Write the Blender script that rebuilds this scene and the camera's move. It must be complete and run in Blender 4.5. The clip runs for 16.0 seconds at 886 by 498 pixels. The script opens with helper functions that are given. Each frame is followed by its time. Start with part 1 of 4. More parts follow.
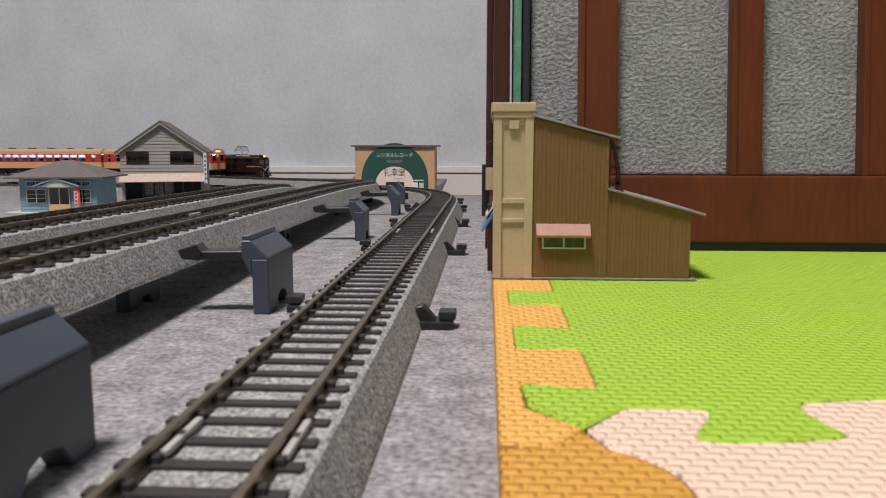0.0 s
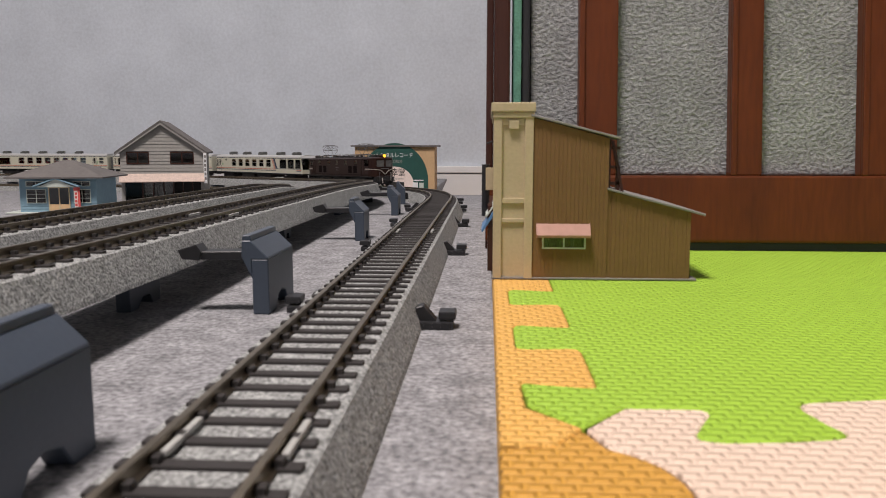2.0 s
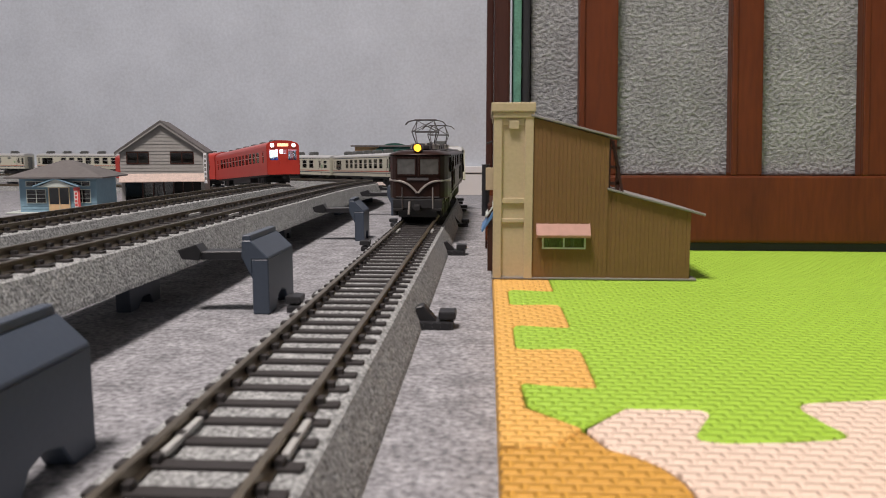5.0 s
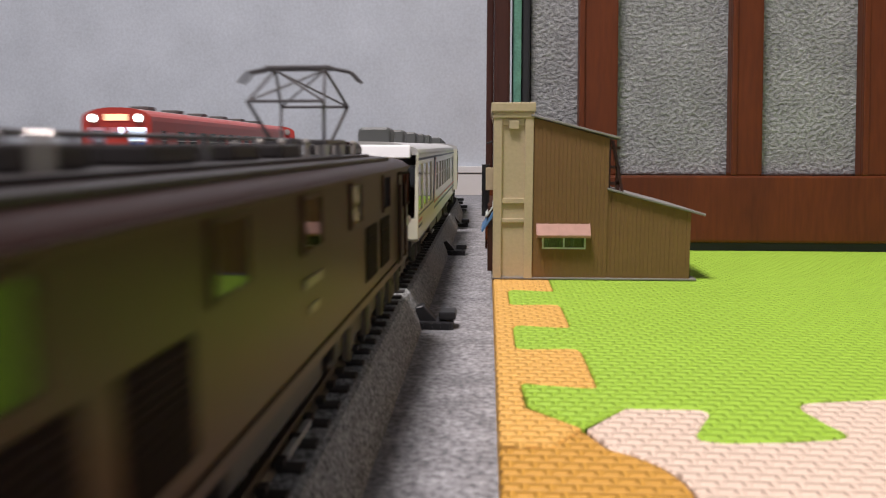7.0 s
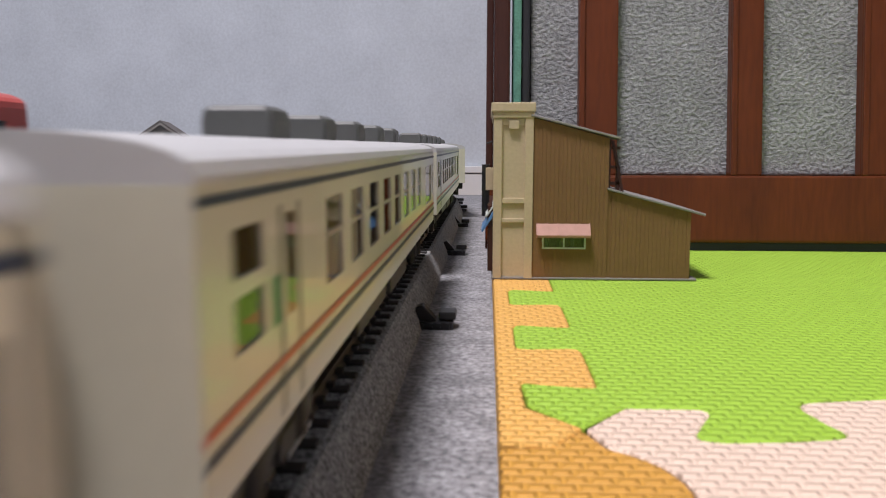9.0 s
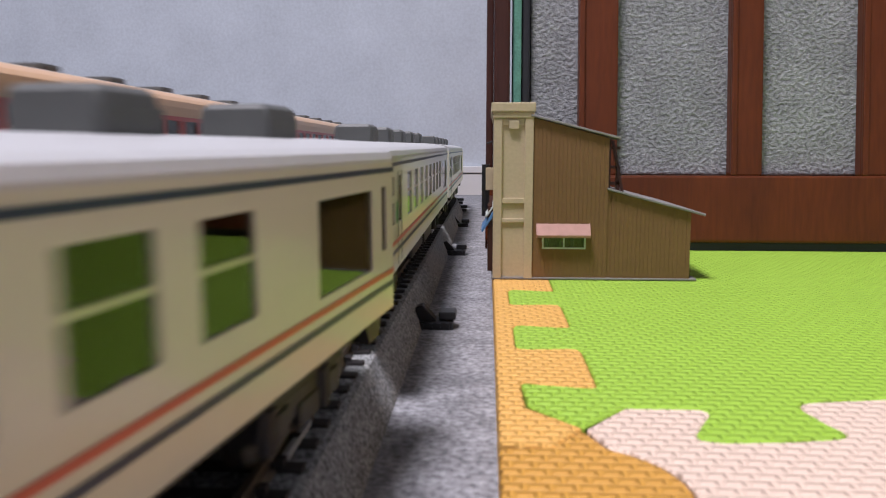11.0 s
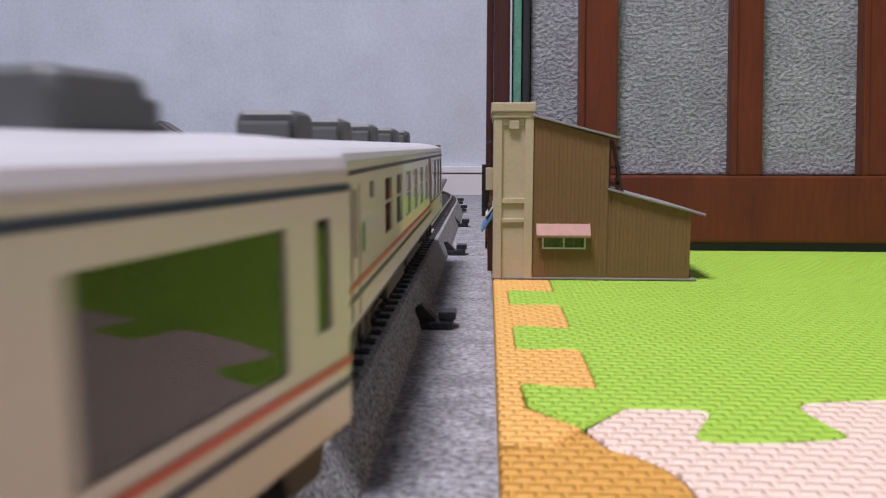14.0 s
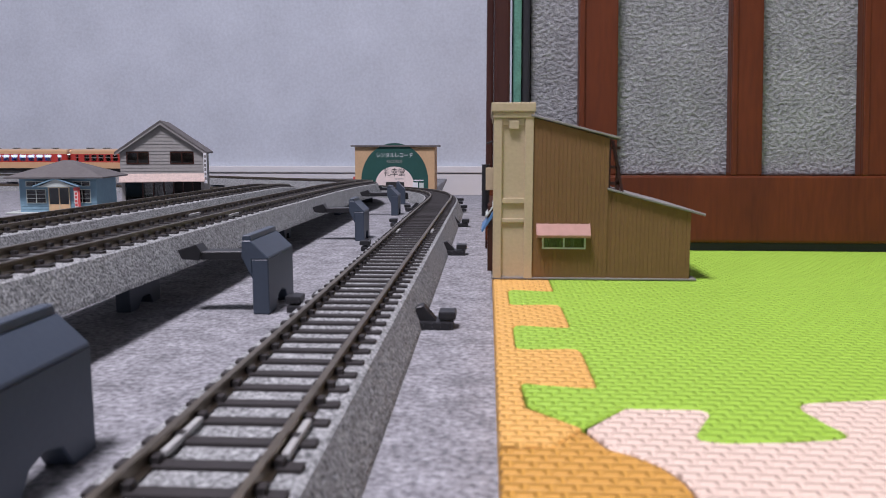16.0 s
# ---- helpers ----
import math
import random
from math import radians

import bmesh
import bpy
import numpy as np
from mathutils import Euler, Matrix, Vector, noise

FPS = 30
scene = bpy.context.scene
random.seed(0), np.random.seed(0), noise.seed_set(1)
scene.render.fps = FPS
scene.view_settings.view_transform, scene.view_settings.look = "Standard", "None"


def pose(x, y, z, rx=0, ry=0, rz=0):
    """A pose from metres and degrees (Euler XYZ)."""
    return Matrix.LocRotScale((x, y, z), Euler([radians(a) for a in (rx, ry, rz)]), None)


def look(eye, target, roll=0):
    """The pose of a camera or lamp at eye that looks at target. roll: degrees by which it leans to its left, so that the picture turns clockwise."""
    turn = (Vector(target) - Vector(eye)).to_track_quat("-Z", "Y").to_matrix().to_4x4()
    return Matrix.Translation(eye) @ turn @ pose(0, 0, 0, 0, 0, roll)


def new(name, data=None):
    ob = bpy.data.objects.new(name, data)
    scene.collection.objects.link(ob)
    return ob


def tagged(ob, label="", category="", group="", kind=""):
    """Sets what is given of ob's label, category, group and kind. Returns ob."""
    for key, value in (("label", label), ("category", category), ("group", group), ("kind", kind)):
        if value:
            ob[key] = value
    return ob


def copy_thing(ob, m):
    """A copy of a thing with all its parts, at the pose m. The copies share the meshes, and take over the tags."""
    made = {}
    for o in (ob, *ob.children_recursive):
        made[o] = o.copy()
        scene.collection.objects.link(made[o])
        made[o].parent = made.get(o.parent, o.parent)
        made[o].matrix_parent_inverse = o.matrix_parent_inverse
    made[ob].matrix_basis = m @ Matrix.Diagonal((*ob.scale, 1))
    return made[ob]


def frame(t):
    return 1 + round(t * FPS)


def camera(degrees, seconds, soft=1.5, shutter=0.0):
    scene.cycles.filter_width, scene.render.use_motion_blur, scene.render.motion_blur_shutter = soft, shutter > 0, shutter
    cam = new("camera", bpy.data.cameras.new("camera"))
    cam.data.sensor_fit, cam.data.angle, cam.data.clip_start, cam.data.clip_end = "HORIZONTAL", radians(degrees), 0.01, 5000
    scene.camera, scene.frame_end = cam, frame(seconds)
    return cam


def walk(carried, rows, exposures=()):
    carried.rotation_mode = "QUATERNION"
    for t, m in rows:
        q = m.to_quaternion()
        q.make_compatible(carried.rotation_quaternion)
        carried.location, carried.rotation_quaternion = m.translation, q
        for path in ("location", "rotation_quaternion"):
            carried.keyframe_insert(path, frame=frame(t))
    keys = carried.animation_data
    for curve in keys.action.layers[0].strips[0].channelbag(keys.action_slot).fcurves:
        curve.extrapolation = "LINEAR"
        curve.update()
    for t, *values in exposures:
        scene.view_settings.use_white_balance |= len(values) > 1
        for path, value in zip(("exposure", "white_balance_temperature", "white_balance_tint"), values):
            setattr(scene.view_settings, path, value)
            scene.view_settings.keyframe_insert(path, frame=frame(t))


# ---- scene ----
cam = camera(60.3, 16.0, soft=0.8, shutter=0.45)
EYE = (0.0, 0.0, 0.056)
CAM_POSE = pose(*EYE, 90 - 7.72, 0, 3.32)
walk(cam, [(0.0, CAM_POSE), (16.0, CAM_POSE)],
     exposures=[(0.0, 0.0, 6700, 18), (4.0, 0.0, 6700, 18), (7.0, 0.04, 6450, 19.5), (9.0, 0.06, 6150, 20),
                (11.5, 0.06, 5880, 23), (16.0, 0.04, 5820, 25.5)])
cam.data.dof.use_dof = True
cam.data.dof.focus_distance = 0.60
cam.data.dof.aperture_fstop = 45.0

# ---- light: one ceiling lamp of the room ----
world = bpy.data.worlds.new("world")
world.use_nodes = True
world.node_tree.nodes["Background"].inputs[0].default_value = (0.75, 0.82, 1.0, 1)
world.node_tree.nodes["Background"].inputs[1].default_value = 0.010
scene.world = world
LAMP = (-0.42, -0.32, 2.12)
lamp_data = bpy.data.lights.new("ceiling_lamp_light", "AREA")
lamp_data.shape, lamp_data.size, lamp_data.energy, lamp_data.color = "DISK", 0.50, 64.0, (1.0, 0.96, 0.91)
lamp_light = new("ceiling_lamp_light", lamp_data)
lamp_light.matrix_world = look(LAMP, (LAMP[0], LAMP[1] + 0.001, 0))
lamp_light["label"] = "light of the round ceiling lamp"

MM = 0.001

# ---- materials ----


def mat(name, color, rough=0.6, metal=0.0, vary=0.12, scale=40.0, fine=400.0, bump=0.1, bump_scale=None, spec=0.5, coat=0.0,
        object_vary=0.0):
    m = bpy.data.materials.new(name)
    m.use_nodes = True
    nt = m.node_tree
    b = nt.nodes["Principled BSDF"]
    b.inputs["Roughness"].default_value = rough
    b.inputs["Metallic"].default_value = metal
    b.inputs["Specular IOR Level"].default_value = spec
    b.inputs["Coat Weight"].default_value = coat
    tc = nt.nodes.new("ShaderNodeTexCoord")
    n1, n2 = nt.nodes.new("ShaderNodeTexNoise"), nt.nodes.new("ShaderNodeTexNoise")
    n1.inputs["Scale"].default_value, n2.inputs["Scale"].default_value = scale, fine
    n1.inputs["Detail"].default_value, n2.inputs["Detail"].default_value = 4, 3
    for n in (n1, n2):
        nt.links.new(tc.outputs["Object"], n.inputs["Vector"])
    add = nt.nodes.new("ShaderNodeMath")
    add.operation = "ADD"
    nt.links.new(n1.outputs["Fac"], add.inputs[0])
    nt.links.new(n2.outputs["Fac"], add.inputs[1])
    mr = nt.nodes.new("ShaderNodeMapRange")
    mr.inputs["From Min"].default_value, mr.inputs["From Max"].default_value = 0.6, 1.4
    mr.inputs["To Min"].default_value, mr.inputs["To Max"].default_value = 1 - vary, 1 + vary
    nt.links.new(add.outputs[0], mr.inputs["Value"])
    last = mr.outputs[0]
    if object_vary:
        oi = nt.nodes.new("ShaderNodeObjectInfo")
        mo = nt.nodes.new("ShaderNodeMapRange")
        mo.inputs["To Min"].default_value, mo.inputs["To Max"].default_value = 1 - object_vary, 1 + object_vary
        nt.links.new(oi.outputs["Random"], mo.inputs["Value"])
        mm = nt.nodes.new("ShaderNodeMath")
        mm.operation = "MULTIPLY"
        nt.links.new(last, mm.inputs[0])
        nt.links.new(mo.outputs[0], mm.inputs[1])
        last = mm.outputs[0]
    vm = nt.nodes.new("ShaderNodeVectorMath")
    vm.operation = "SCALE"
    vm.inputs[0].default_value = color
    nt.links.new(last, vm.inputs["Scale"])
    nt.links.new(vm.outputs[0], b.inputs["Base Color"])
    if bump:
        bp = nt.nodes.new("ShaderNodeBump")
        bp.inputs["Strength"].default_value = bump
        bp.inputs["Distance"].default_value = 0.0006
        nb = n2
        if bump_scale:
            nb = nt.nodes.new("ShaderNodeTexNoise")
            nb.inputs["Scale"].default_value = bump_scale
            nb.inputs["Detail"].default_value = 5
            nt.links.new(tc.outputs["Object"], nb.inputs["Vector"])
        nt.links.new(nb.outputs["Fac"], bp.inputs["Height"])
        nt.links.new(bp.outputs[0], b.inputs["Normal"])
    return m


def speckled(name, dark, light, scale, rough=0.95, bump=0.4, contrast=(0.42, 0.6), scale2=60.0, amount2=0.25, distance=0.0008, stretch=None):
    """A stony or felted surface: two colours mixed by a fine noise, broken up by a coarse one."""
    m = bpy.data.materials.new(name)
    m.use_nodes = True
    nt = m.node_tree
    b = nt.nodes["Principled BSDF"]
    b.inputs["Roughness"].default_value = rough
    b.inputs["Specular IOR Level"].default_value = 0.2
    tc = nt.nodes.new("ShaderNodeTexCoord")
    n1, n2 = nt.nodes.new("ShaderNodeTexNoise"), nt.nodes.new("ShaderNodeTexNoise")
    n1.inputs["Scale"].default_value, n1.inputs["Detail"].default_value = scale, 5
    n2.inputs["Scale"].default_value, n2.inputs["Detail"].default_value = scale2, 4
    for n in (n1, n2):
        nt.links.new(tc.outputs["Object"], n.inputs["Vector"])
    if stretch:
        mp = nt.nodes.new("ShaderNodeMapping")
        mp.inputs["Scale"].default_value = stretch
        nt.links.new(tc.outputs["Object"], mp.inputs["Vector"])
        for n in (n1, n2):
            nt.links.new(mp.outputs[0], n.inputs["Vector"])
    ramp = nt.nodes.new("ShaderNodeValToRGB")
    ramp.color_ramp.elements[0].position, ramp.color_ramp.elements[1].position = contrast
    ramp.color_ramp.elements[0].color, ramp.color_ramp.elements[1].color = (*dark, 1), (*light, 1)
    nt.links.new(n1.outputs["Fac"], ramp.inputs[0])
    mr = nt.nodes.new("ShaderNodeMapRange")
    mr.inputs["From Min"].default_value, mr.inputs["From Max"].default_value = 0.3, 0.7
    mr.inputs["To Min"].default_value, mr.inputs["To Max"].default_value = 1 - amount2, 1 + amount2
    nt.links.new(n2.outputs["Fac"], mr.inputs["Value"])
    vm = nt.nodes.new("ShaderNodeVectorMath")
    vm.operation = "SCALE"
    nt.links.new(ramp.outputs[0], vm.inputs[0])
    nt.links.new(mr.outputs[0], vm.inputs["Scale"])
    nt.links.new(vm.outputs[0], b.inputs["Base Color"])
    bp = nt.nodes.new("ShaderNodeBump")
    bp.inputs["Strength"].default_value, bp.inputs["Distance"].default_value = bump, distance
    nt.links.new(n1.outputs["Fac"], bp.inputs["Height"])
    nt.links.new(bp.outputs[0], b.inputs["Normal"])
    return m


def woven(name, color):
    """Foam mat: a moulded basket weave of small raised bars, in relief only."""
    m = mat(name, color, 0.55, vary=0.05, scale=25, fine=900, bump=0.0, spec=0.35)
    nt = m.node_tree
    b = nt.nodes["Principled BSDF"]
    tc = nt.nodes.new("ShaderNodeTexCoord")
    br = nt.nodes.new("ShaderNodeTexBrick")
    br.offset = 0.5
    for key, value in (("Scale", 1.0), ("Mortar Size", 0.0010), ("Mortar Smooth", 1.0), ("Brick Width", 0.0036), ("Row Height", 0.00245)):
        br.inputs[key].default_value = value
    br.inputs["Color1"].default_value = br.inputs["Color2"].default_value = (1, 1, 1, 1)
    br.inputs["Mortar"].default_value = (0, 0, 0, 1)
    nt.links.new(tc.outputs["Object"], br.inputs["Vector"])
    bp = nt.nodes.new("ShaderNodeBump")
    bp.inputs["Strength"].default_value, bp.inputs["Distance"].default_value = 0.8, 0.0012
    nt.links.new(br.outputs["Color"], bp.inputs["Height"])
    nt.links.new(bp.outputs[0], b.inputs["Normal"])
    return m


def wood(name, color, rough=0.3, stretch=(18, 18, 2.5)):
    m = mat(name, color, rough, vary=0.3, scale=1.0, fine=6.0, bump=0.03, coat=0.08, spec=0.3)
    nt = m.node_tree
    tc = [n for n in nt.nodes if n.type == "TEX_COORD"][0]
    mp = nt.nodes.new("ShaderNodeMapping")
    mp.inputs["Scale"].default_value = stretch
    nt.links.new(tc.outputs["Object"], mp.inputs["Vector"])
    for n in nt.nodes:
        if n.type == "TEX_NOISE":
            nt.links.new(mp.outputs[0], n.inputs["Vector"])
            n.inputs["Scale"].default_value *= 5
    return m


def glass(name, tint=(0.85, 0.9, 0.9), clear=0.8):
    m = bpy.data.materials.new(name)
    m.use_nodes = True
    nt = m.node_tree
    out = nt.nodes["Material Output"]
    tr, gl, mx, fr = (nt.nodes.new(k) for k in ("ShaderNodeBsdfTransparent", "ShaderNodeBsdfGlossy", "ShaderNodeMixShader", "ShaderNodeFresnel"))
    tr.inputs[0].default_value = (*(c * clear for c in tint), 1)
    gl.inputs["Roughness"].default_value = 0.03
    fr.inputs["IOR"].default_value = 1.75
    nt.links.new(fr.outputs[0], mx.inputs[0])
    nt.links.new(tr.outputs[0], mx.inputs[1])
    nt.links.new(gl.outputs[0], mx.inputs[2])
    nt.links.new(mx.outputs[0], out.inputs["Surface"])
    return m


def glow(name, color, strength):
    m = bpy.data.materials.new(name)
    m.use_nodes = True
    b = m.node_tree.nodes["Principled BSDF"]
    b.inputs["Base Color"].default_value = (*color, 1)
    b.inputs["Emission Color"].default_value = (*color, 1)
    b.inputs["Emission Strength"].default_value = strength
    return m


M_WALLPAPER = mat("wallpaper", (0.60, 0.645, 0.70), 0.85, vary=0.12, scale=9, fine=160, bump=0.35, bump_scale=240, spec=0.2)
M_WHITE = mat("white_paint", (0.8, 0.8, 0.8), 0.4, vary=0.03)
M_CEILING = mat("ceiling_paint", (0.78, 0.77, 0.75), 0.9, vary=0.03)
M_FLOOR = wood("floor_wood", (0.32, 0.2, 0.11), 0.35, (2, 14, 14))
M_CARPET = speckled("felt_carpet", (0.13, 0.13, 0.138), (0.375, 0.375, 0.39), 620, contrast=(0.30, 0.70), scale2=110, amount2=0.26, bump=0.45, distance=0.0008)
M_FELT = speckled("grey_felt", (0.185, 0.19, 0.195), (0.33, 0.34, 0.34), 1.0, contrast=(0.35, 0.65), scale2=0.12, amount2=0.12, bump=0.8, distance=0.0016, stretch=(560, 560, 640))
M_BALLAST = speckled("ballast", (0.11, 0.115, 0.113), (0.47, 0.48, 0.47), 1300, contrast=(0.34, 0.66), scale2=300, amount2=0.2, bump=0.6, distance=0.0006)
M_TIE = mat("sleeper_plastic", (0.030, 0.026, 0.025), 0.65, vary=0.25, scale=120, fine=800, bump=0.15, object_vary=0.12)
M_RAIL = mat("rail_nickel", (0.20, 0.165, 0.12), 0.36, metal=0.8, vary=0.25, scale=60, fine=300, bump=0.05)
M_PIER = mat("pier_plastic", (0.050, 0.066, 0.092), 0.42, vary=0.08, scale=60, fine=700, bump=0.06)
M_BLACK = mat("black_plastic_and_shade", (0.018, 0.018, 0.02), 0.4, vary=0.15)
M_GREEN = woven("foam_green", (0.36, 0.60, 0.055))
M_ORANGE = woven("foam_orange", (0.83, 0.46, 0.11))
M_AMBERFOAM = woven("foam_amber", (0.66, 0.34, 0.06))
M_PINK = woven("foam_pink", (0.85, 0.66, 0.52))
M_MAHOGANY = wood("mahogany", (0.112, 0.026, 0.006), 0.42)
M_DARKWOOD = wood("dark_wood", (0.05, 0.018, 0.012), 0.3)
M_GREENCLOTH = mat("green_cloth", (0.10, 0.26, 0.19), 0.9, vary=0.3, scale=200, fine=900, bump=0.5)
M_CREAM = mat("cream_wall", (0.50, 0.41, 0.26), 0.7, vary=0.1, scale=90, fine=900, bump=0.08)
M_BROWNWALL = mat("brown_siding", (0.185, 0.098, 0.033), 0.75, vary=0.12, scale=50, fine=600, bump=0.1)
M_ROOFGREY = mat("roof_grey", (0.22, 0.21, 0.20), 0.8, vary=0.15)
M_SALMON = mat("salmon_awning", (0.43, 0.24, 0.19), 0.7)
M_BLUE = mat("blue_plastic", (0.09, 0.22, 0.42), 0.5)
M_PALEBLUE = mat("pale_panel", (0.55, 0.60, 0.55), 0.6)
M_BLUEHOUSE = mat("blue_siding", (0.20, 0.33, 0.41), 0.7, vary=0.1, scale=70)
M_GREYHOUSE = mat("grey_siding", (0.30, 0.29, 0.27), 0.75, vary=0.1, scale=70)
M_TILEROOF = mat("brown_grey_roof", (0.13, 0.12, 0.115), 0.75, vary=0.15, scale=90)
M_TAN = mat("tan_wall", (0.60, 0.40, 0.22), 0.7)
M_DKGREEN = mat("dark_green_sign", (0.018, 0.085, 0.07), 0.5)
M_PINKWHITE = mat("pale_pink_sign", (0.85, 0.72, 0.66), 0.6)
M_PAPERRED = mat("red_banner", (0.62, 0.10, 0.09), 0.6)
M_SILVER = mat("crinkled_copper", (0.50, 0.38, 0.32), 0.5, vary=0.25, scale=300, fine=900, bump=0.9, bump_scale=420, metal=0.0)
M_DARK = mat("dark_interior", (0.03, 0.028, 0.026), 0.7)
M_LOCO = mat("loco_brown", (0.027, 0.012, 0.009), 0.36, vary=0.06, scale=50, fine=700, bump=0.02, coat=0.0, spec=0.2)
M_LOUVRE = mat("louvre_dark", (0.010, 0.006, 0.006), 0.75, vary=0.1, spec=0.1)
M_LOCOROOF = mat("loco_roof", (0.03, 0.025, 0.024), 0.4, vary=0.1)
M_STEEL = mat("steel_trim", (0.5, 0.46, 0.42), 0.3, metal=0.6, vary=0.08)
M_UNDER = mat("underframe_black", (0.016, 0.015, 0.015), 0.5, vary=0.2)
M_PANTO = mat("pantograph_metal", (0.16, 0.15, 0.15), 0.35, metal=0.7, vary=0.1)
M_IVORY = mat("coach_ivory", (0.60, 0.585, 0.47), 0.3, vary=0.03, scale=30, fine=500, bump=0.02, coat=0.3)
M_COACHROOF = mat("coach_roof", (0.52, 0.52, 0.52), 0.4, vary=0.04, bump=0.02)
M_JOINER = mat("joiner_plastic", (0.42, 0.42, 0.40), 0.5, vary=0.1)
M_AC = mat("aircon_grey", (0.09, 0.094, 0.09), 0.5, vary=0.08)
M_NAVY = mat("navy_stripe", (0.02, 0.035, 0.075), 0.4)
M_REDSTRIPE = mat("red_stripe", (0.52, 0.10, 0.06), 0.4)
M_SALMONSTRIPE = mat("salmon_stripe", (0.56, 0.27, 0.19), 0.4)
M_SEAT = mat("seat_cloth", (0.16, 0.15, 0.14), 0.8)
M_SEATRED = mat("seat_orange", (0.62, 0.16, 0.05), 0.8)
M_RAILRED = mat("railcar_vermilion", (0.50, 0.045, 0.03), 0.35, vary=0.05, coat=0.2)
M_RAILCREAM = mat("railcar_cream", (0.66, 0.40, 0.21), 0.35, vary=0.04, coat=0.2)
M_RCROOF = mat("railcar_roof", (0.42, 0.40, 0.38), 0.6, vary=0.1)
M_GLASS = glass("window_glass")
M_CABPANE = mat("cab_pane", (0.10, 0.10, 0.095), 0.08, vary=0.3, scale=60, bump=0.0)
M_SMOKE = glass("smoked_glass", (0.5, 0.5, 0.48), 0.6)
M_AMBER = glow("amber_lamp", (1.0, 0.50, 0.035), 2.0)
M_LAMPWHITE = glow("lit_interior", (0.74, 0.86, 1.0), 3.0)
M_SIGNGREEN = mat("sign_green", (0.06, 0.28, 0.09), 0.5)
M_SEATBLUE = mat("seat_blue", (0.05, 0.12, 0.50), 0.8)
M_HEAD = glow("headlamp", (1.0, 0.93, 0.8), 14.0)
M_SIGNLIT = glow("lit_board", (1.0, 0.62, 0.35), 1.1)
M_SHADE = glow("lamp_shade", (1.0, 0.96, 0.9), 3.0)

# ---- mesh helpers: sizes in millimetres ----


def quadbox(bm, x0, x1, y0, y1, z0, z1, bevel=0.0):
    m = Matrix.Translation(((x0 + x1) / 2 * MM, (y0 + y1) / 2 * MM, (z0 + z1) / 2 * MM)) @ Matrix.Diagonal(
        ((x1 - x0) * MM, (y1 - y0) * MM, (z1 - z0) * MM, 1))
    g = bmesh.ops.create_cube(bm, size=1, matrix=m)
    if bevel:
        edges = list({e for v in g["verts"] for e in v.link_edges})
        bmesh.ops.bevel(bm, geom=edges, offset=bevel * MM, segments=2, affect="EDGES", profile=0.6)
    return g


def box(x0, x1, y0, y1, z0, z1, bevel=0.0):
    bm = bmesh.new()
    quadbox(bm, x0, x1, y0, y1, z0, z1, bevel)
    return bm


def prism(bm, outline, axis, a, b, bevel=0.0):
    """A flat outline of (u, v) drawn out from a to b along an axis: x has (y, z), y has (x, z), z has (x, y)."""
    def place(u, v, w):
        return {"x": (w, u, v), "y": (u, w, v), "z": (u, v, w)}[axis]
    lo = [bm.verts.new([c * MM for c in place(u, v, a)]) for u, v in outline]
    hi = [bm.verts.new([c * MM for c in place(u, v, b)]) for u, v in outline]
    n = len(outline)
    faces = [bm.faces.new(lo), bm.faces.new(hi)] + [bm.faces.new((lo[i], lo[(i + 1) % n], hi[(i + 1) % n], hi[i])) for i in range(n)]
    bmesh.ops.recalc_face_normals(bm, faces=faces)
    if bevel:
        bmesh.ops.bevel(bm, geom=list({e for f in faces for e in f.edges}), offset=bevel * MM, segments=1, affect="EDGES")
    return bm


def shape(outline, axis, a, b, bevel=0.0):
    return prism(bmesh.new(), outline, axis, a, b, bevel)


def rod(bm, p, q, r, n=8):
    p, q = Vector(p) * MM, Vector(q) * MM
    d = q - p
    m = Matrix.Translation((p + q) / 2) @ d.to_track_quat("Z", "Y").to_matrix().to_4x4()
    bmesh.ops.create_cone(bm, cap_ends=True, segments=n, radius1=r * MM, radius2=r * MM, depth=d.length, matrix=m)
    return bm


def ball(bm, c, r, n=12):
    bmesh.ops.create_uvsphere(bm, u_segments=n, v_segments=n // 2 + 2, radius=r * MM, matrix=Matrix.Translation(Vector(c) * MM))
    return bm


def mesh_of(name, bm, material, smooth=False):
    me = bpy.data.meshes.new(name)
    bm.to_mesh(me)
    bm.free()
    me.materials.append(material)
    if smooth:
        for p in me.polygons:
            p.use_smooth = True
    return me


def part(name, bm, material, parent, label="", smooth=False):
    ob = new(name, mesh_of(name, bm, material, smooth))
    ob.parent = parent
    return tagged(ob, label)


def solo(name, bm, material, label, category, group="", kind="", smooth=False):
    return tagged(new(name, mesh_of(name, bm, material, smooth)), label, category, group, kind)


def thing(name, label, category, group="", kind=""):
    ob = new(name)
    ob.empty_display_size = 0.01
    return tagged(ob, label, category, group, kind)


def piece(name, mesh, parent, m=None):
    ob = new(name, mesh)
    ob.parent = parent
    if m is not None:
        ob.matrix_basis = m
    return ob


def arc(cx, cy, r, a0, a1, n):
    return [(cx + r * math.cos(radians(a0 + (a1 - a0) * i / n)), cy + r * math.sin(radians(a0 + (a1 - a0) * i / n))) for i in range(n + 1)]


def ground(y):
    """Height of the carpet in metres: it sags a little towards the wall."""
    u = min(max((y - 0.55) / 0.75, 0.0), 1.0)
    return -0.0170 * u * u * (3 - 2 * u)


